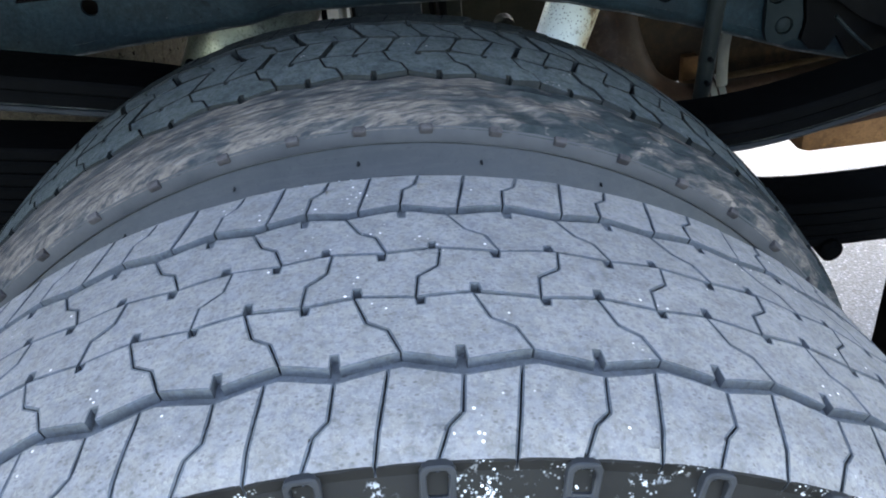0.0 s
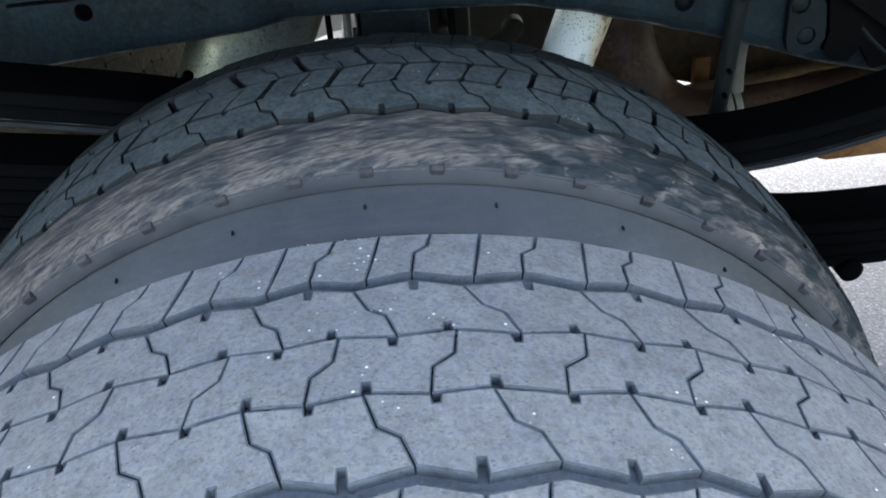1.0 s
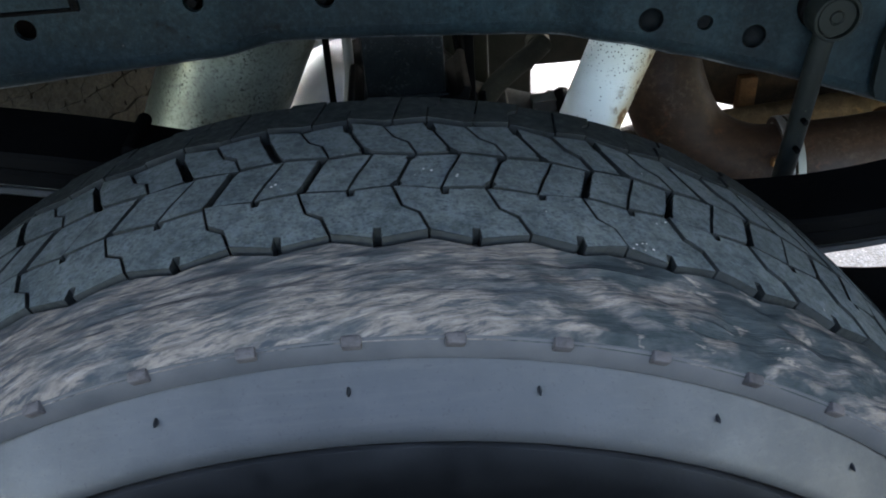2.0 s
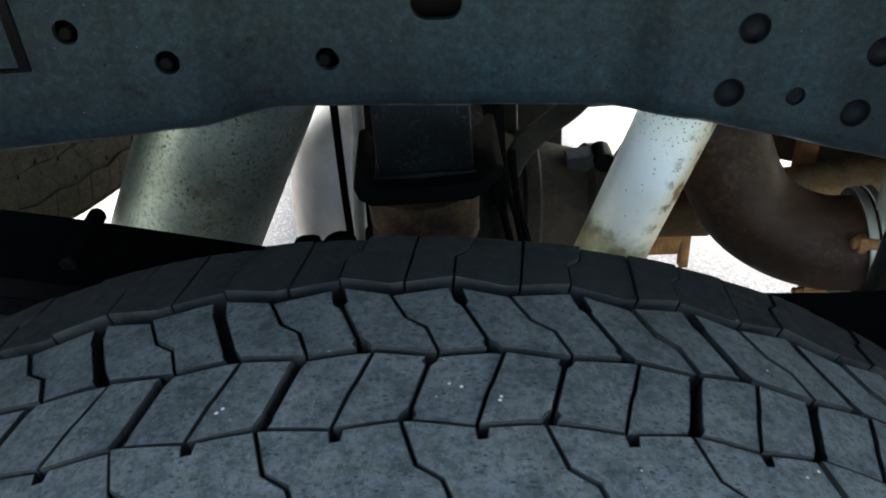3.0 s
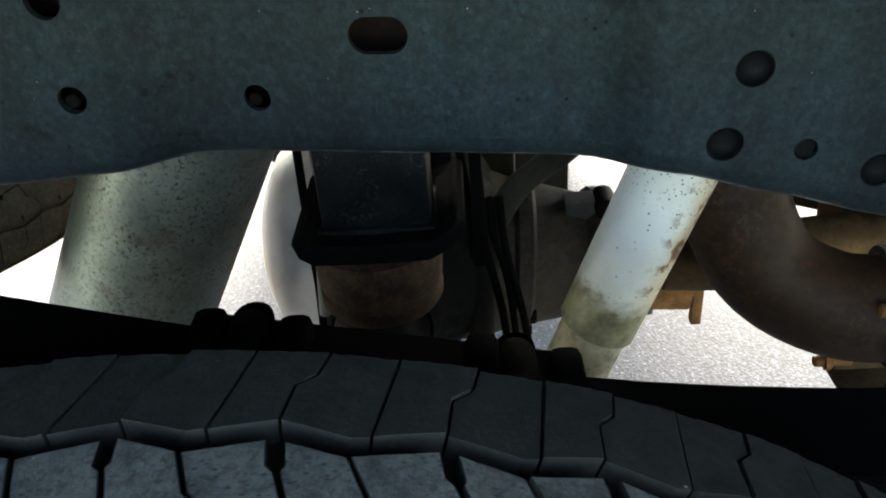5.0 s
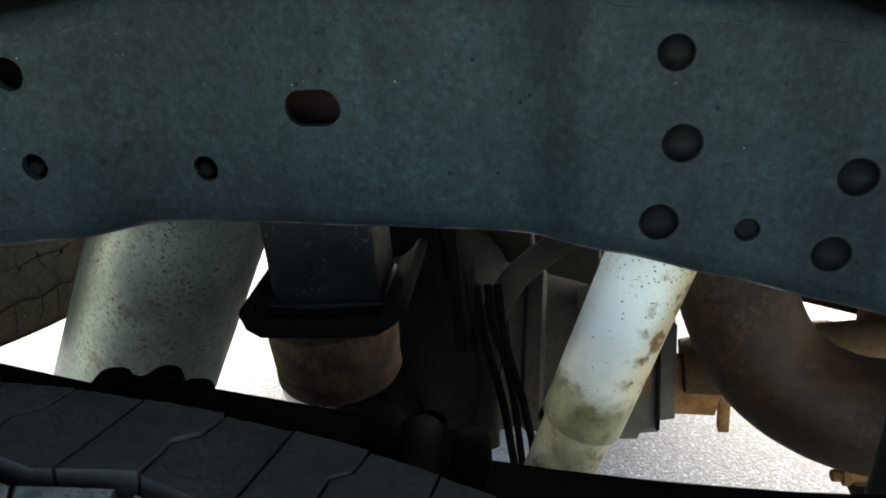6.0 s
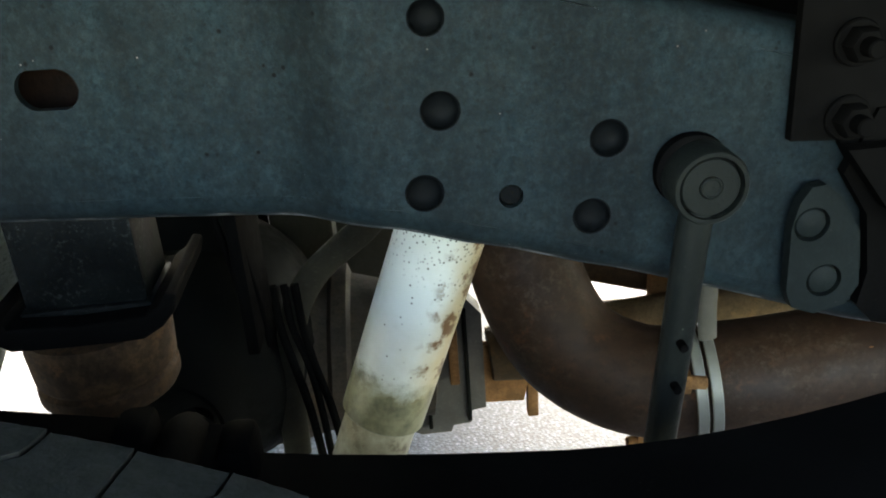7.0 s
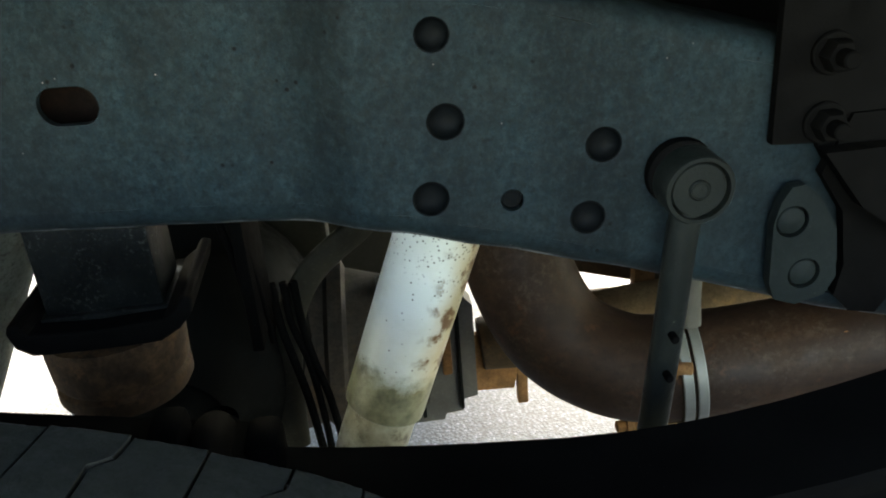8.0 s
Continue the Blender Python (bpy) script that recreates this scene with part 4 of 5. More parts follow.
for x, z in ((0.497, 0.692), (0.509, 0.653)):
    part("rivet", lathe([(-0.002, 0.011), (0.003, 0.009), (0.0052, 0.005), (0.0058, 0.0002)], axis_frame((x, 0.9895, z), (x, 0, z)), 20), LUG_PAINT, hanger)
for z in (0.756, 0.799):
    part("washer", rod((0.512, 0.9905, z), (0.512, 0.9865, z), 0.0135), SHADED_STEEL, hanger)
    part("nut", hex_nut((0.512, 0.9865, z), (0, -1, 0), 0.0105, 0.010), SHADED_STEEL, hanger)
    part("bolt_end", rod((0.512, 0.9785, z), (0.512, 0.9665, z), 0.0055, segments=14), SHADED_STEEL, hanger)

# ---- stabiliser link ----
link = thing("stabiliser_link", "dark steel stabiliser link bolted to the frame rail", "suspension link")
part("spacer", lathe([(0, 0.0215), (0.003, 0.0225), (0.009, 0.0220), (0.011, 0.019)], axis_frame((0.424, 1.0, 0.731), (0.424, 0.9, 0.731)), 32, cap=True), BLACK_STEEL, link, "black rubber spacer")
eye_m = axis_frame((0.4265, 0.9945, 0.7285), (0.4265, 0.90, 0.7285))
part("eye", lathe([(0, 0.0165), (0, 0.0212), (0.001, 0.0222), (0.026, 0.0222), (0.0275, 0.0212), (0.0275, 0.0188), (0.022, 0.0182)], eye_m, 40, closed=True), LINK_STEEL, link)
part("bushing", lathe([(0, 0.0181), (0.023, 0.0181), (0.0255, 0.0165), (0.0255, 0.007), (0.0245, 0.0065)], eye_m, 36, cap=True), LINK_STEEL, link)
part("bolt_head", lathe([(0.0, 0.0066), (0.0016, 0.0064), (0.0022, 0.0056), (0.0014, 0.0046), (0.0018, 0.0002)], axis_frame((0.4265, 0.9700, 0.7285), (0.4265, 0.9, 0.7285)), 18), LINK_STEEL, link)
part("rod", tube([(0.423, 0.978, 0.713), (0.420, 0.978, 0.69), (0.414, 0.978, 0.62), (0.407, 0.978, 0.55), (0.401, 0.984, 0.47), (0.395, 0.99, 0.38)], 0.0105, 16, flat=0.8), LINK_STEEL, link)
for z, x in ((0.628, 0.4140), (0.598, 0.4115)):
    part("pin", rod((x, 0.985, z), (x, 0.9615, z), 0.0028, segments=12), BLACK_STEEL, link)

# ---- shock absorber ----
shock = thing("shock_absorber", "white shock absorber with rust spots between axle and rail", "shock absorber")
S_TOP, S_LOW = Vector((0.280, 1.165, 0.627)), Vector((0.219, 1.165, 0.464))
along = (S_TOP - S_LOW).normalized()
s_m = axis_frame(S_LOW, S_TOP)
n_up = (S_TOP - S_LOW).length + 0.16
part("dust_tube", lathe([(0.002, 0.0335), (0.0, 0.0362), (0.0012, 0.0372), (0.030, 0.0372), (n_up, 0.0372), (n_up + 0.004, 0.034)], s_m, 48, cap=True), WHITE, shock)
part("body_tube", lathe([(-0.20, 0.028), (-0.196, 0.0325), (0.01, 0.0325)], s_m, 48, cap=True), GRIMY, shock, "yellowed lower tube")
part("lower_eye", rod(S_LOW - along * 0.215 + Vector((0, -0.03, 0)), S_LOW - along * 0.215 + Vector((0, 0.03, 0)), 0.022), DARK_STEEL, shock)

# ---- exhaust ----
STRAP = pale_metal("dull dusty zinc", (0.045, 0.0444, 0.0384), (0.09, 0.0882, 0.075), 0.2)
exhaust = thing("exhaust_pipe", "heat-browned exhaust pipe bending over the axle", "exhaust pipe")
EX = [(0.345, 1.36, 0.86), (0.352, 1.31, 0.70), (0.358, 1.285, 0.60), (0.370, 1.262, 0.53), (0.402, 1.238, 0.468), (0.46, 1.21, 0.440), (0.53, 1.19, 0.444), (0.64, 1.18, 0.455), (0.90, 1.17, 0.49), (1.5, 1.17, 0.52)]
part("pipe", tube(EX, 0.054, 40, 10), EXHAUST_RUST, exhaust)
c_m = axis_frame((0.505, 1.197, 0.4425), (0.64, 1.18, 0.455))
for d in (0.0, 0.013):
    band = part("pipe_flange", lathe([(d, 0.053), (d, 0.0605), (d + 0.001, 0.0615), (d + 0.009, 0.0615), (d + 0.010, 0.0605), (d + 0.010, 0.053)], c_m, 48, closed=True), ZINC, exhaust, "pipe flange with a bright zinc rim")
    band.data.materials.append(DARK_RUST)
    along_pipe = (c_m.to_3x3() @ Vector((0, 0, 1))).normalized()
    for f in band.data.polygons:
        if abs(f.normal.dot(along_pipe)) > 0.8:
            f.material_index = 1
part("clamp_bolt", rod((0.478, 1.150, 0.474), (0.506, 1.145, 0.472), 0.0065, segments=12), BROWN_RUST, exhaust, "rusted bolt")
part("clamp_nut", hex_nut((0.492, 1.147, 0.473), (-1, 0.2, 0), 0.0105, 0.009), BROWN_RUST, exhaust)
part("hanger_strap", tube([(0.512, 1.165, 0.505), (0.508, 1.16, 0.54), (0.505, 1.15, 0.58), (0.505, 1.13, 0.63), (0.505, 1.08, 0.66)], 0.0085, 12, flat=0.35), STRAP, exhaust, "dull zinc hanger strap")
bm = box((0.475, 1.20, 0.352), (0.535, 1.208, 0.412), 0.003)
box((0.47, 1.16, 0.352), (0.535, 1.208, 0.359), 0.002, bm)
part("hanger_bracket", bm, DARK_RUST, exhaust, "rusted hanger bracket")
part("bracket_bolt", rod((0.452, 1.20, 0.372), (0.49, 1.20, 0.372), 0.006, segments=12), BROWN_RUST, exhaust)
part("bracket_nut", hex_nut((0.462, 1.20, 0.372), (1, 0, 0), 0.010, 0.008), BROWN_RUST, exhaust)
# squared joint farther forward on the pipe
bm = box((0.632, 1.135, 0.385), (0.80, 1.235, 0.50), 0.018)
part("pipe_joint", bm, BROWN_RUST, exhaust, "brown rusted pipe joint")

# ---- bump stop under the rail ----
stop = thing("bump_stop", "black bump stop bracket with a brown cup under the rail", "bump stop")
part("bracket", box((-0.006, 1.057, 0.649), (0.076, 1.115, 0.7195), 0.003), SPECKLED, stop)
part("bracket_foot", box((-0.009, 1.053, 0.644), (0.079, 1.118, 0.650), 0.002), SPECKLED, stop)
bm = bmesh.new()
pan = [(-0.0245, 0.656), (-0.0265, 0.650), (-0.023, 0.638), (-0.013, 0.6310), (0.031, 0.6290), (0.074, 0.6310), (0.088, 0.639), (0.098, 0.650), (0.101, 0.662), (0.094, 0.664), (0.088, 0.655), (0.078, 0.648), (0.031, 0.6455), (-0.012, 0.648), (-0.016, 0.652), (-0.018, 0.657)]
plate(pan, [], 1.036, 0.10, bm)
bmesh.ops.bevel(bm, geom=[e for e in bm.edges if len(e.link_faces) == 2 and e.calc_face_angle() > 1.0], offset=0.002, segments=2, affect="EDGES", profile=0.5)
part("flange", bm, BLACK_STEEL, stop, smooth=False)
cup = axis_frame((0.031, 1.075, 0.631), (0.031, 1.075, 0.40))
part("cup", lathe([(0, 0.050), (0.012, 0.0505), (0.034, 0.049), (0.038, 0.0465), (0.041, 0.0490), (0.050, 0.0490), (0.055, 0.046), (0.055, 0.02)], cup, 40, cap=True), DEEP_RUST, stop, "rust-brown rubber-lined cup")

# ---- leaf springs: helper leaves over the main pack, clamped to the axle ----
HELPER = [(-1.15, 0.93), (-0.75, 0.845), (-0.45, 0.778), (-0.37, 0.757), (-0.23, 0.728), (-0.184, 0.716), (-0.07, 0.684), (0.0, 0.667), (0.1, 0.643), (0.17, 0.627), (0.25, 0.6155), (0.36, 0.606), (0.44, 0.611), (0.52, 0.627), (0.62, 0.652), (0.75, 0.69), (0.95, 0.75)]
MAIN = [(-1.15, 0.82), (-0.7, 0.735), (-0.4, 0.682), (-0.2, 0.650), (0.0, 0.610), (0.2, 0.555), (0.38, 0.505), (0.5, 0.488), (0.62, 0.487), (0.8, 0.495), (1.15, 0.53)]


def leaf(table, x0, x1, drop, thick, y0=0.832, y1=0.908):
    bm = bmesh.new()
    n = 60
    rows = []
    e = 0.003
    for i in range(n + 1):
        x = x0 + (x1 - x0) * i / n
        z = (lerp_table(table, x - 0.03) + lerp_table(table, x) + lerp_table(table, x + 0.03)) / 3 - drop
        sec = [(y0 + e, z), (y1 - e, z), (y1, z - e), (y1, z - thick + e), (y1 - e, z - thick), (y0 + e, z - thick), (y0, z - thick + e), (y0, z - e)]
        rows.append([bm.verts.new((x, a, b)) for a, b in sec])
    for p, q in zip(rows, rows[1:]):
        for i in range(8):
            bm.faces.new((p[i], p[(i + 1) % 8], q[(i + 1) % 8], q[i]))
    bm.faces.new(rows[0])
    bm.faces.new(rows[-1])
    bmesh.ops.recalc_face_normals(bm, faces=bm.faces)
    return bm


LINER = painted_steel("dusty grey liner steel", (0.0099, 0.01056, 0.01122), (0.0198, 0.02046, 0.02112), 0.6, dirt=(0.054, 0.051, 0.048))
spring = thing("leaf_spring", "black leaf spring pack with helper leaves clamped on the axle", "leaf spring")
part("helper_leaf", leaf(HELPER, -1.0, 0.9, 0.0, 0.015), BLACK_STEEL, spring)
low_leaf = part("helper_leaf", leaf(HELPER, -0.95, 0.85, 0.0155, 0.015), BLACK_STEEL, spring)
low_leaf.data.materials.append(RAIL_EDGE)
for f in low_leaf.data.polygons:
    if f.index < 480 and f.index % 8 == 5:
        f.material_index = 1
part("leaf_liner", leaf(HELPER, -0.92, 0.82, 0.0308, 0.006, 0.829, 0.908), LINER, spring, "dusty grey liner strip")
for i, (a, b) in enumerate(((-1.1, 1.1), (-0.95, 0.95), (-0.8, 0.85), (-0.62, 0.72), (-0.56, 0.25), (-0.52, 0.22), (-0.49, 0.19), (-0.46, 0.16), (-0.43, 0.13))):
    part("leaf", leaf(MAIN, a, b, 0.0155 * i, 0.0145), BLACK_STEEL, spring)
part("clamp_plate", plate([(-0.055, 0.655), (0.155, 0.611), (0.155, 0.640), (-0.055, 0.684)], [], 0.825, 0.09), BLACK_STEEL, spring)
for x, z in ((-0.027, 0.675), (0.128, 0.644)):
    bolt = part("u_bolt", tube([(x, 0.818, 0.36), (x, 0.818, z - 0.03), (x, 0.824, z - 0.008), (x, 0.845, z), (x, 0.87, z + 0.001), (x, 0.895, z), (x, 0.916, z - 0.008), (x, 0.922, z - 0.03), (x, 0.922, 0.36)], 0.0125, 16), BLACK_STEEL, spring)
    for y in (0.818, 0.922):
        part("nut", hex_nut((x, y, 0.35), (0, 0, 1), 0.017, 0.016), BLACK_STEEL, bolt)
for x, z in ((-0.046, 0.690), (0.108, 0.662), (0.002, 0.682), (0.157, 0.648)):
    part("pad_lug", box((x - 0.010, 0.88, z - 0.03), (x + 0.010, 0.912, z + 0.001), 0.006), BLACK_STEEL, spring)
part("rebound_clip", rod((-0.183, 0.85, 0.717), (-0.183, 0.912, 0.717), 0.006, segments=14, edge=0.002), BLACK_STEEL, spring)
part("clip_bolt", rod((0.527, 0.82, 0.425), (0.527, 0.92, 0.425), 0.014, segments=18, edge=0.005), BLACK_STEEL, spring)

# ---- axle with differential ----
axle = thing("rear_axle", "rear axle with a pale differential housing", "axle")
part("axle_tube", rod((0, 0.14, 0.405), (0, 1.30, 0.405), 0.052, segments=36), DARK_STEEL, axle)
part("axle_tube", rod((0, 1.58, 0.405), (0, 2.45, 0.405), 0.052, segments=36), DARK_STEEL, axle)
part("carrier_bracket", box((-0.03, 1.38, 0.53), (0.088, 1.46, 0.665), 0.012), DARK_STEEL, axle)
part("spring_seat", box((-0.07, 0.82, 0.44), (0.11, 0.92, 0.545), 0.006), BLACK_STEEL, axle)
part("hub", rod((0, 0.20, 0.405), (0, 0.62, 0.405), 0.11, segments=40), DARK_STEEL, axle)
d_m = axis_frame((0, 1.30, 0.405), (0, 1.58, 0.405))
part("housing", lathe([(-0.05, 0.056), (0.0, 0.075), (0.03, 0.115), (0.07, 0.142), (0.14, 0.150), (0.21, 0.142), (0.25, 0.115), (0.28, 0.075), (0.33, 0.056)], d_m, 48, cap=True), DARK_STEEL, axle)
cov = axis_frame((-0.045, 1.44, 0.41), (-1, 1.44, 0.41))
part("cover", lathe([(0.0, 0.165), (0.010, 0.165), (0.012, 0.150), (0.03, 0.148), (0.06, 0.138), (0.085, 0.115), (0.102, 0.08), (0.109, 0.04), (0.110, 0.001)], cov, 48, cap=False), CAST, axle, "pale cast differential cover")
PINION_GREY = rusty("brown-grey grimy cast iron", (0.024, 0.020, 0.017), (0.044, 0.038, 0.032), (0.07, 0.055, 0.04))
part("pinion_housing", lathe([(0, 0.118), (0.06, 0.112), (0.10, 0.100), (0.105, 0.106), (0.122, 0.106), (0.127, 0.094), (0.19, 0.080), (0.20, 0.088), (0.225, 0.088), (0.23, 0.06)], axis_frame((0.05, 1.455, 0.37), (1, 1.455, 0.30)), 44, cap=True), PINION_GREY, axle, "brown-grey cast pinion housing")
for k in range(5):
    a = radians(200 + 36 * k)
    m = axis_frame((0.05, 1.455, 0.37), (1, 1.455, 0.30))
    spot = m @ Vector((0.100 * math.cos(a), 0.100 * math.sin(a), 0.122))
    part("flange_bolt", hex_nut(spot, (1, 0, -0.07), 0.009, 0.008), DARK_STEEL, axle)
YOKE_GREY = painted_steel("dull grey flange steel", (0.03, 0.03, 0.027), (0.06, 0.057, 0.0525), 0.6, dirt=(0.03, 0.023, 0.015))
part("yoke", plate([(0.218, 0.262), (0.252, 0.243), (0.290, 0.243), (0.293, 0.252), (0.316, 0.254), (0.318, 0.272), (0.336, 0.275), (0.336, 0.41), (0.30, 0.455), (0.285, 0.43), (0.255, 0.452), (0.22, 0.45)], [], 1.42, 0.03), YOKE_GREY, axle)
for x in (0.242, 0.262, 0.312):
    part("yoke_rib", box((x, 1.412, 0.255 if x < 0.3 else 0.262), (x + 0.005, 1.42, 0.42), 0.001), DARK_STEEL, axle)
part("strap", box((0.292, 1.40, 0.325), (0.304, 1.412, 0.43), 0.002), BROWN_RUST, axle, "brown rusted strap")
part("yoke_ear", rod((0.268, 1.41, 0.445), (0.268, 1.45, 0.445), 0.014, segments=18), DARK_STEEL, axle)
part("flange_tab", plate([(0.337, 0.275), (0.386, 0.272), (0.392, 0.30), (0.36, 0.35), (0.337, 0.36)], [], 1.43, 0.012), BROWN_RUST, axle, "brown rusted flange tab")
part("flange_tab", box((0.391, 1.43, 0.245), (0.405, 1.445, 0.31), 0.002), BROWN_RUST, axle, "brown rusted flange tab")
part("top_bracket", box((0.085, 1.53, 0.36), (0.165, 1.58, 0.80), 0.006), OLIVE, axle)
part("brake_line", tube([(-0.0605, 1.2620, 0.6830), (-0.0620, 1.2620, 0.6140), (-0.0630, 1.2620, 0.5680), (-0.0640, 1.2620, 0.5050), (-0.0640, 1.2620, 0.4560), (-0.0660, 1.2620, 0.4160), (-0.0690, 1.2620, 0.3560)], 0.0045, 10), BLACK_STEEL, axle, "black brake hose")
part("vent_pipe", tube([(-0.028, 1.20, 0.80), (-0.031, 1.20, 0.64), (-0.038, 1.20, 0.58), (-0.050, 1.21, 0.46)], 0.006, 14), ZINC, axle, "bright metal line")

TAN_RUST = rusty("tan flaking rust", (0.10, 0.068, 0.038), (0.17, 0.118, 0.066), (0.24, 0.175, 0.105))
shaft = thing("drive_shaft", "brown rusted drive shaft behind the exhaust pipe", "drive shaft")
part("tube", rod((0.40, 1.44, 0.345), (1.7, 1.44, 0.44), 0.040, segments=32), TAN_RUST, shaft)
part("joint", rod((0.345, 1.44, 0.34), (0.42, 1.44, 0.346), 0.034, 0.043, segments=24), DARK_RUST, shaft)

far = thing("far_spring_bracket", "dark spring bracket on the far end of the axle", "bracket")
part("plate", box((0.09, 1.70, 0.30), (0.258, 1.73, 0.62), 0.006), OLIVE, far)
part("shackle", box((0.25, 1.70, 0.385), (0.37, 1.73, 0.64), 0.01), OLIVE, far)
part("foot", box((-0.06, 1.69, 0.40), (0.10, 1.74, 0.47), 0.006), BLACK_STEEL, far)

cross = thing("crossmember", "brown rusted crossmember bracket behind the exhaust pipe", "crossmember")
part("plate", plate([(0.435, 0.425), (0.47, 0.403), (0.555, 0.377), (0.595, 0.365), (0.61, 0.27), (1.45, 0.27), (1.45, 0.80), (0.40, 0.80)], [], 1.50, 0.02), DARK_RUST, cross)
part("tab", box((0.563, 1.48, 0.33), (0.592, 1.50, 0.43), 0.003), BROWN_RUST, cross)
part("lug", box((0.475, 1.47, 0.33), (0.54, 1.505, 0.368), 0.008), DARK_RUST, cross)

# ---- big grey tube behind the rail ----
tail = thing("steel_tube", "wide weathered grey steel tube slanting behind the rail", "tube")
T0, T1 = Vector((-0.273, 1.27, 0.44)), Vector((-0.111, 1.27, 0.75))
ax = (T1 - T0).normalized()
part("clamp_lug", box((-0.385, 1.22, 0.40), (-0.350, 1.26, 0.455), 0.006), BLACK_STEEL, tail, "black clamp lug")
part("shell", rod(T0 - ax * 0.28, T1 + ax * 0.10, 0.0855, segments=72, edge=0.004), GALV, tail)

# ---- bracket arm and brake hardware in the shade of the rail ----
ARM_GREY = painted_steel("dusty grey arm steel", (0.01413, 0.01413, 0.01166), (0.02983, 0.02902, 0.02332), 0.6, dirt=(0.02548, 0.0223, 0.01479), gloss=0.02)
arm = thing("brake_bracket", "dark bracket arm with hoses beside the shock absorber", "bracket")
part("arm", tube([(0.222, 1.34, 0.578), (0.207, 1.335, 0.566), (0.180, 1.335, 0.546), (0.152, 1.335, 0.520), (0.129, 1.335, 0.480), (0.118, 1.335, 0.434), (0.111, 1.335, 0.382), (0.108, 1.335, 0.30)], 0.0155, 18, flat=0.6), ARM_GREY, arm)
part("arm_boss", lathe([(0, 0.012), (0.002, 0.017), (0.020, 0.017), (0.024, 0.011)], axis_frame((0.216, 1.36, 0.575), (0.216, 1.27, 0.563)), 20, cap=True), ARM_GREY, arm)
for dx, sway, r in ((0.0, 0.0, 0.0048), (0.012, 0.003, 0.0042), (0.023, -0.002, 0.0046)):
    part("hose", tube([(0.112 + dx, 1.325, 0.52), (0.115 + dx, 1.318, 0.475), (0.124 + dx + sway, 1.312, 0.43), (0.134 + dx, 1.308, 0.375), (0.143 + dx - sway, 1.30, 0.29)], r, 10), BLACK_STEEL, arm)
for dx in (0.0, 0.013):
    part("cable", tube([(0.092 + dx, 1.20, 0.76), (0.095 + dx, 1.20, 0.66), (0.101 + dx, 1.21, 0.60), (0.104 + dx, 1.24, 0.50)], 0.0034, 10), BLACK_STEEL, arm)
part("side_plate", box((0.105, 1.19, 0.52), (0.116, 1.29, 0.76), 0.002), BLACK_STEEL, arm)

# ---- spare wheel slung flat under the bed ----
spare = thing("spare_wheel", "dusty brown spare wheel slung flat under the bed", "wheel")
SPARE_AT = Matrix.Translation((-0.71, 1.51, 0.595)) @ Matrix.Rotation(radians(90), 4, "X")
RUBBER_SPARE = dusty_rubber("brown dusty spare rubber", (0.036, 0.0288, 0.0198), (0.0792, 0.0648, 0.045), (0.216, 0.18, 0.126))
tyre_part(spare, pitch_angles([0.0, 7.2]), 0.395, SPARE_AT, RUBBER_SPARE, RUBBER_SPARE, "brown dusty tyre", None, seed=5)
rim_part(spare, SPARE_AT, 1)
part("hoist_cable", rod((-0.71, 1.51, 0.60), (-0.71, 1.51, 1.10), 0.006, segments=12), DARK_STEEL, spare)

# ---- flat bed above, with unseen parts added to block light ----
bed = thing("truck_bed", "dark bed underside with an added unseen grey body", "truck bed")
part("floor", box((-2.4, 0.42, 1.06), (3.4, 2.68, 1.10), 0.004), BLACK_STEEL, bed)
# the body is unseen, added to shade the ground on the near side
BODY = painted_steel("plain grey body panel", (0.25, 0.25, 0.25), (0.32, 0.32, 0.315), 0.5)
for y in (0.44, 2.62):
    part("side_blocker", box((-2.4, y, 1.10), (3.4, y + 0.03, 2.7), 0.004), BODY, bed, "added unseen body side that blocks light")
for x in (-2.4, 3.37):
    part("end_blocker", box((x, 0.47, 1.10), (x + 0.03, 2.62, 2.7), 0.004), BODY, bed, "added unseen body end that blocks light")
part("roof", box((-2.4, 0.44, 2.70), (3.4, 2.65, 2.73), 0.004), BODY, bed, "added unseen body top that blocks light")
# dark block added to close off the sky behind the rail
part("sky_blocker", box((-1.7, 1.142, 0.74), (1.7, 1.19, 1.06), 0.004), BLACK_STEEL, bed)
# unseen sheets beside the wheels, added to narrow the light on the rail
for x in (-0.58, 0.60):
    part("light_blocker", box((x - 0.004, 0.44, 0.22), (x + 0.004, 0.815, 1.06), 0.002), BLACK_STEEL, bed)
# beam over the rail, added to shade its top edge
part("rail_shade_beam", box((-1.7, 0.955, 0.905), (1.7, 1.138, 1.058), 0.006), BLACK_STEEL, bed)
part("sill_board", box((0.385, 0.928, 0.852), (0.80, 0.953, 0.95), 0.003), BOARD, bed, "brown weathered board")

# ---- wheels at the far end of the axle ----
for y, side in ((2.25, -1), (2.56, 1)):
    far_wheel = thing("dual_wheel", "dark dual truck wheel at the far end of the axle", "wheel", group="far dual wheels")
    at = Matrix.Translation((0, y, 0.405))
    tyre_part(far_wheel, pitch_angles([2.0, 9.2]), 0.405, at, RUBBER_INNER, SIDE_OUTER, "", None, seed=7)
    rim_part(far_wheel, at, side)

# ---- dual wheels ----
outer = thing("dual_wheel", "outer dual truck wheel with a worn dusty grey tyre", "wheel", group="dual wheels")
tyre_part(outer, OUTER_STARTS, 0.406, OUTER_AT, RUBBER_OUTER, SIDE_OUTER, "worn tyre with pale dust on the tread", (-5, 9), seed=2, flank=FLANK_OUTER)
rim_part(outer, OUTER_AT, -1)
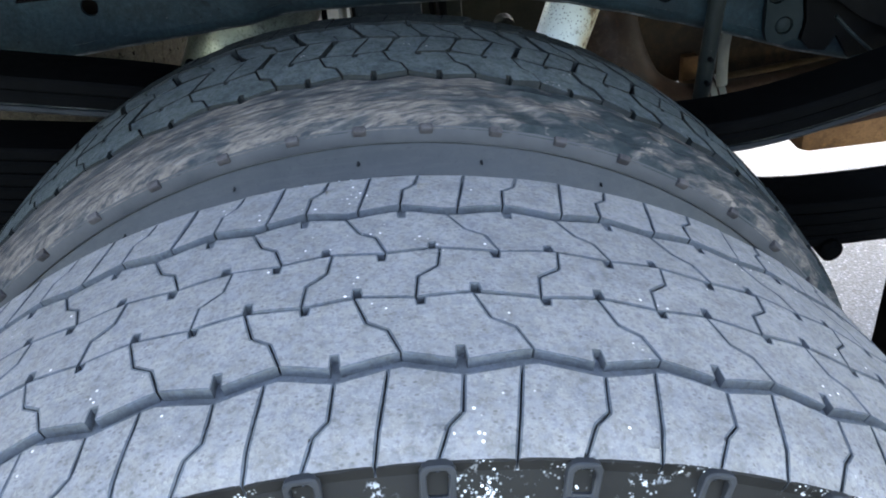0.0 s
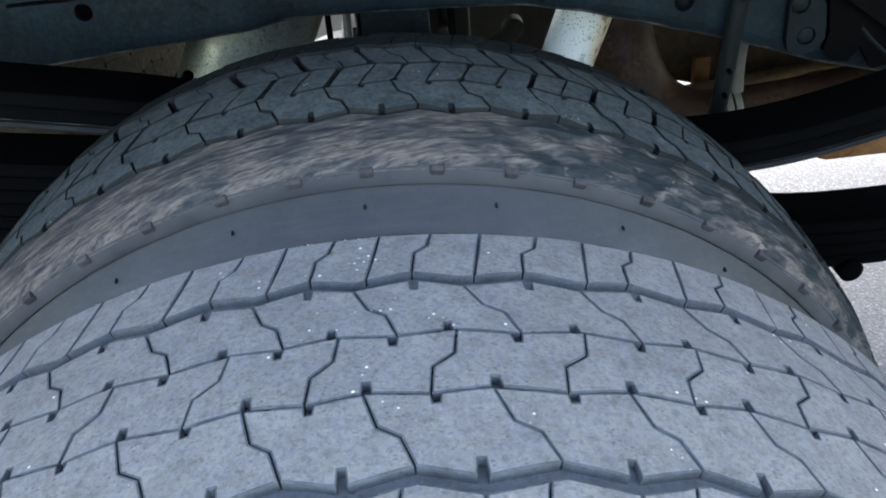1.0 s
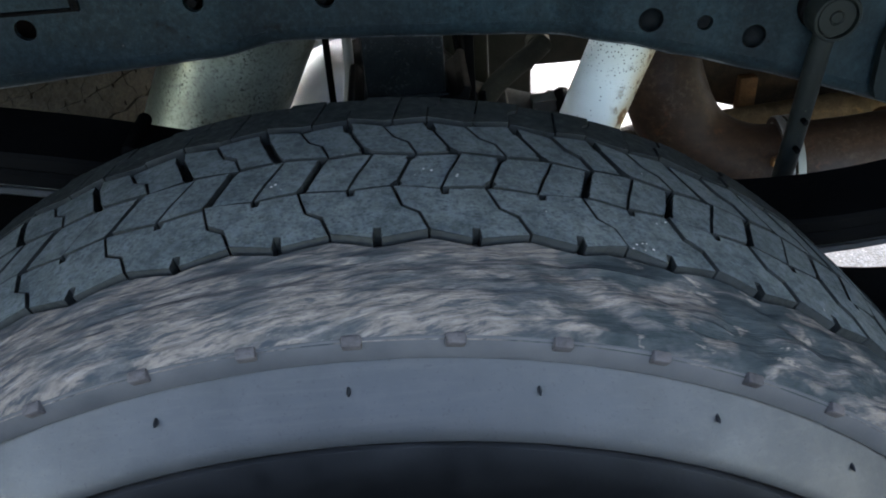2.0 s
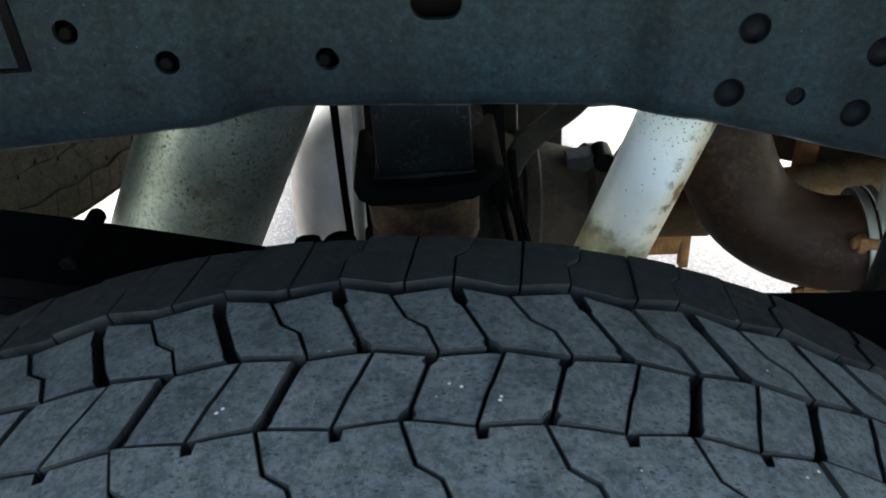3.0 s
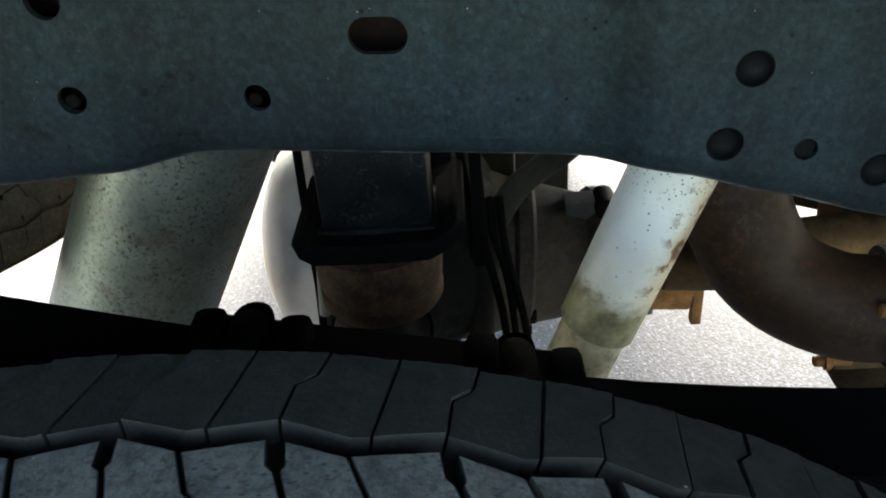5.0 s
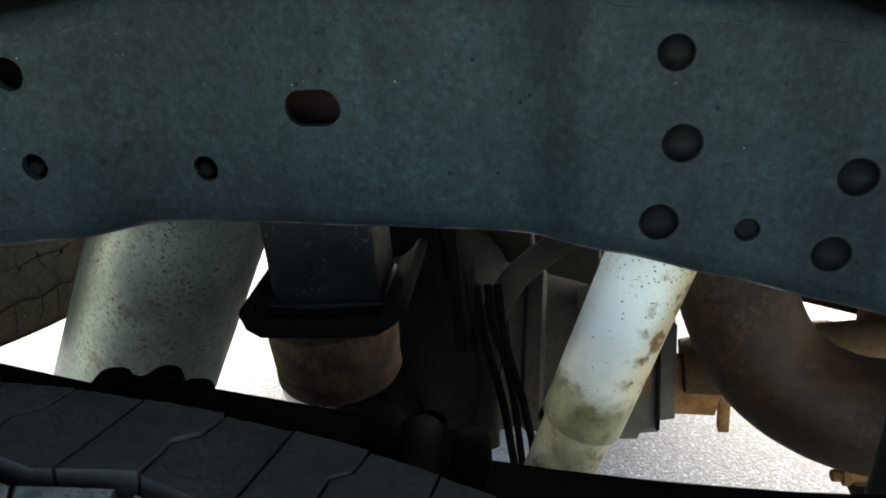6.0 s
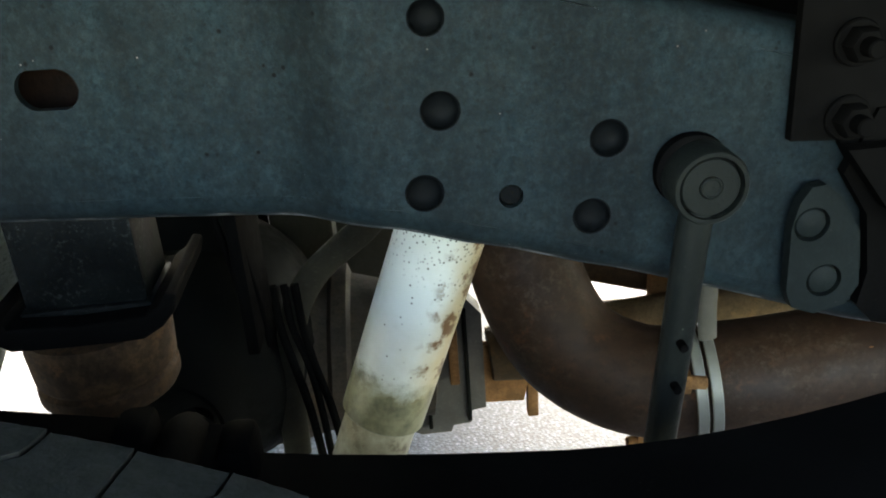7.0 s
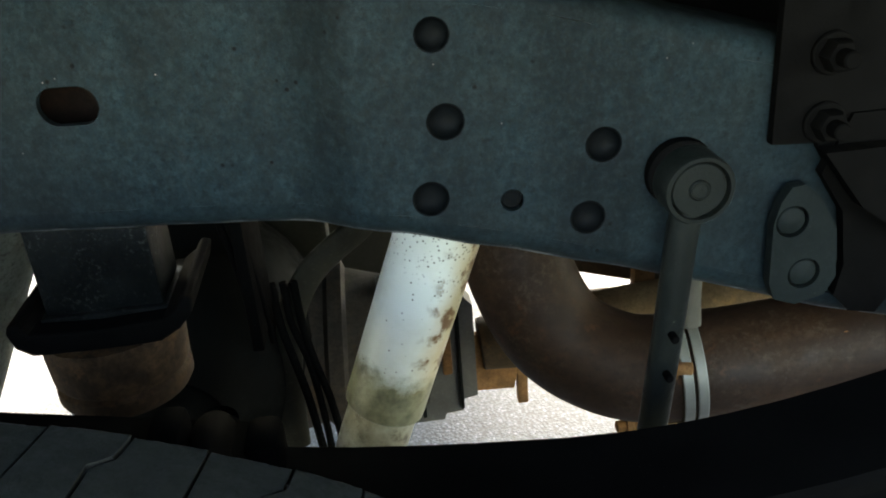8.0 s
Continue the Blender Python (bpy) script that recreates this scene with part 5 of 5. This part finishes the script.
inner = thing("dual_wheel", "inner dual truck wheel with a torn scuffed tyre shoulder", "wheel", group="dual wheels")
inner_tyre = tyre_part(inner, INNER_STARTS, INNER_R, INNER_AT, RUBBER_INNER, SIDE_INNER, "dark worn tyre", (-5, 10), worn=True, seed=3, flank=FLANK_INNER)
rim_part(inner, INNER_AT, 1)


def worn_shoulder():
    """The near shoulder of the inner tyre: tread torn down to ragged streaks."""
    bm = bmesh.new()
    uv = bm.loops.layers.uv.new("round")
    n, m = 1100, 18
    rows = []
    for i in range(n):
        a = 2 * math.pi * i / n - math.pi
        row = []
        for j in range(m + 1):
            w = j / m
            v = -0.1035 + 0.0425 * w
            if j >= m - 1:
                v = near_groove_at(a) + 0.003
            p = Vector((a * 0.4 * 38, v * 380, 0))
            h = 0.0013 * noise.fractal(p * 0.5, 0.9, 2.0, 4)
            torn = min(1.0, max(0.0, (a - 0.16) / 0.14)) * (a < 1.6)
            h -= torn * 0.0028 * max(0.0, min(1.0, 0.5 + 2.2 * noise.noise(Vector((a * 15, v * 62, 3)))))
            edge = min(1.0, 5 * w, 6 * (1 - w) + 0.1)
            r = crown(v, INNER_R) - 0.0016 + h * edge - 0.0020 * (1 - w) ** 2
            if j == m:
                r -= 0.006
            if j == 0:
                v, r = -0.1056, 0.4105
            row.append((bm.verts.new(INNER_AT @ Vector((r * math.sin(a), v, r * math.cos(a)))), (a * 0.4, v)))
        rows.append(row)
    for i in range(n):
        p, q = rows[i], rows[(i + 1) % n]
        for j in range(m):
            quad = [p[j], q[j], q[j + 1], p[j + 1]]
            f = bm.faces.new([c[0] for c in quad])
            for loop, c in zip(f.loops, quad):
                u, w = c[1]
                if i == n - 1 and c in q:
                    u = math.pi * 0.4
                loop[uv].uv = (u, w)
    bmesh.ops.recalc_face_normals(bm, faces=bm.faces)
    return bm


def near_groove_at(a):
    """The groove's near edge at an angle, by its pitch."""
    d = math.degrees(a)
    if d > 180 + INNER_STARTS[0]:
        d -= 360
    while d < INNER_STARTS[0]:
        d += 360
    for k in range(len(INNER_STARTS) - 1):
        if d <= INNER_STARTS[k + 1]:
            return near_groove(k + (d - INNER_STARTS[k]) / (INNER_STARTS[k + 1] - INNER_STARTS[k]), -1)
    return near_groove(0, -1)


for a in (-38.5, -25.3, -12.2, 0.9, 13.7, 27.2, 40.5):
    m = INNER_AT @ Matrix.Rotation(radians(on_inner(a)), 4, "Y") @ Matrix.Translation((0, -0.1145, 0.3920)) @ Matrix.Rotation(radians(90), 4, "X")
    part("vent_nub", lathe([(-0.003, 0.0011), (0.002, 0.0010), (0.0035, 0.0004)], m, 8, cap=True), DARK_RUBBER, inner_tyre)
part("worn_shoulder", worn_shoulder(), TORN, inner_tyre, "torn scuffed shoulder with brown dust")
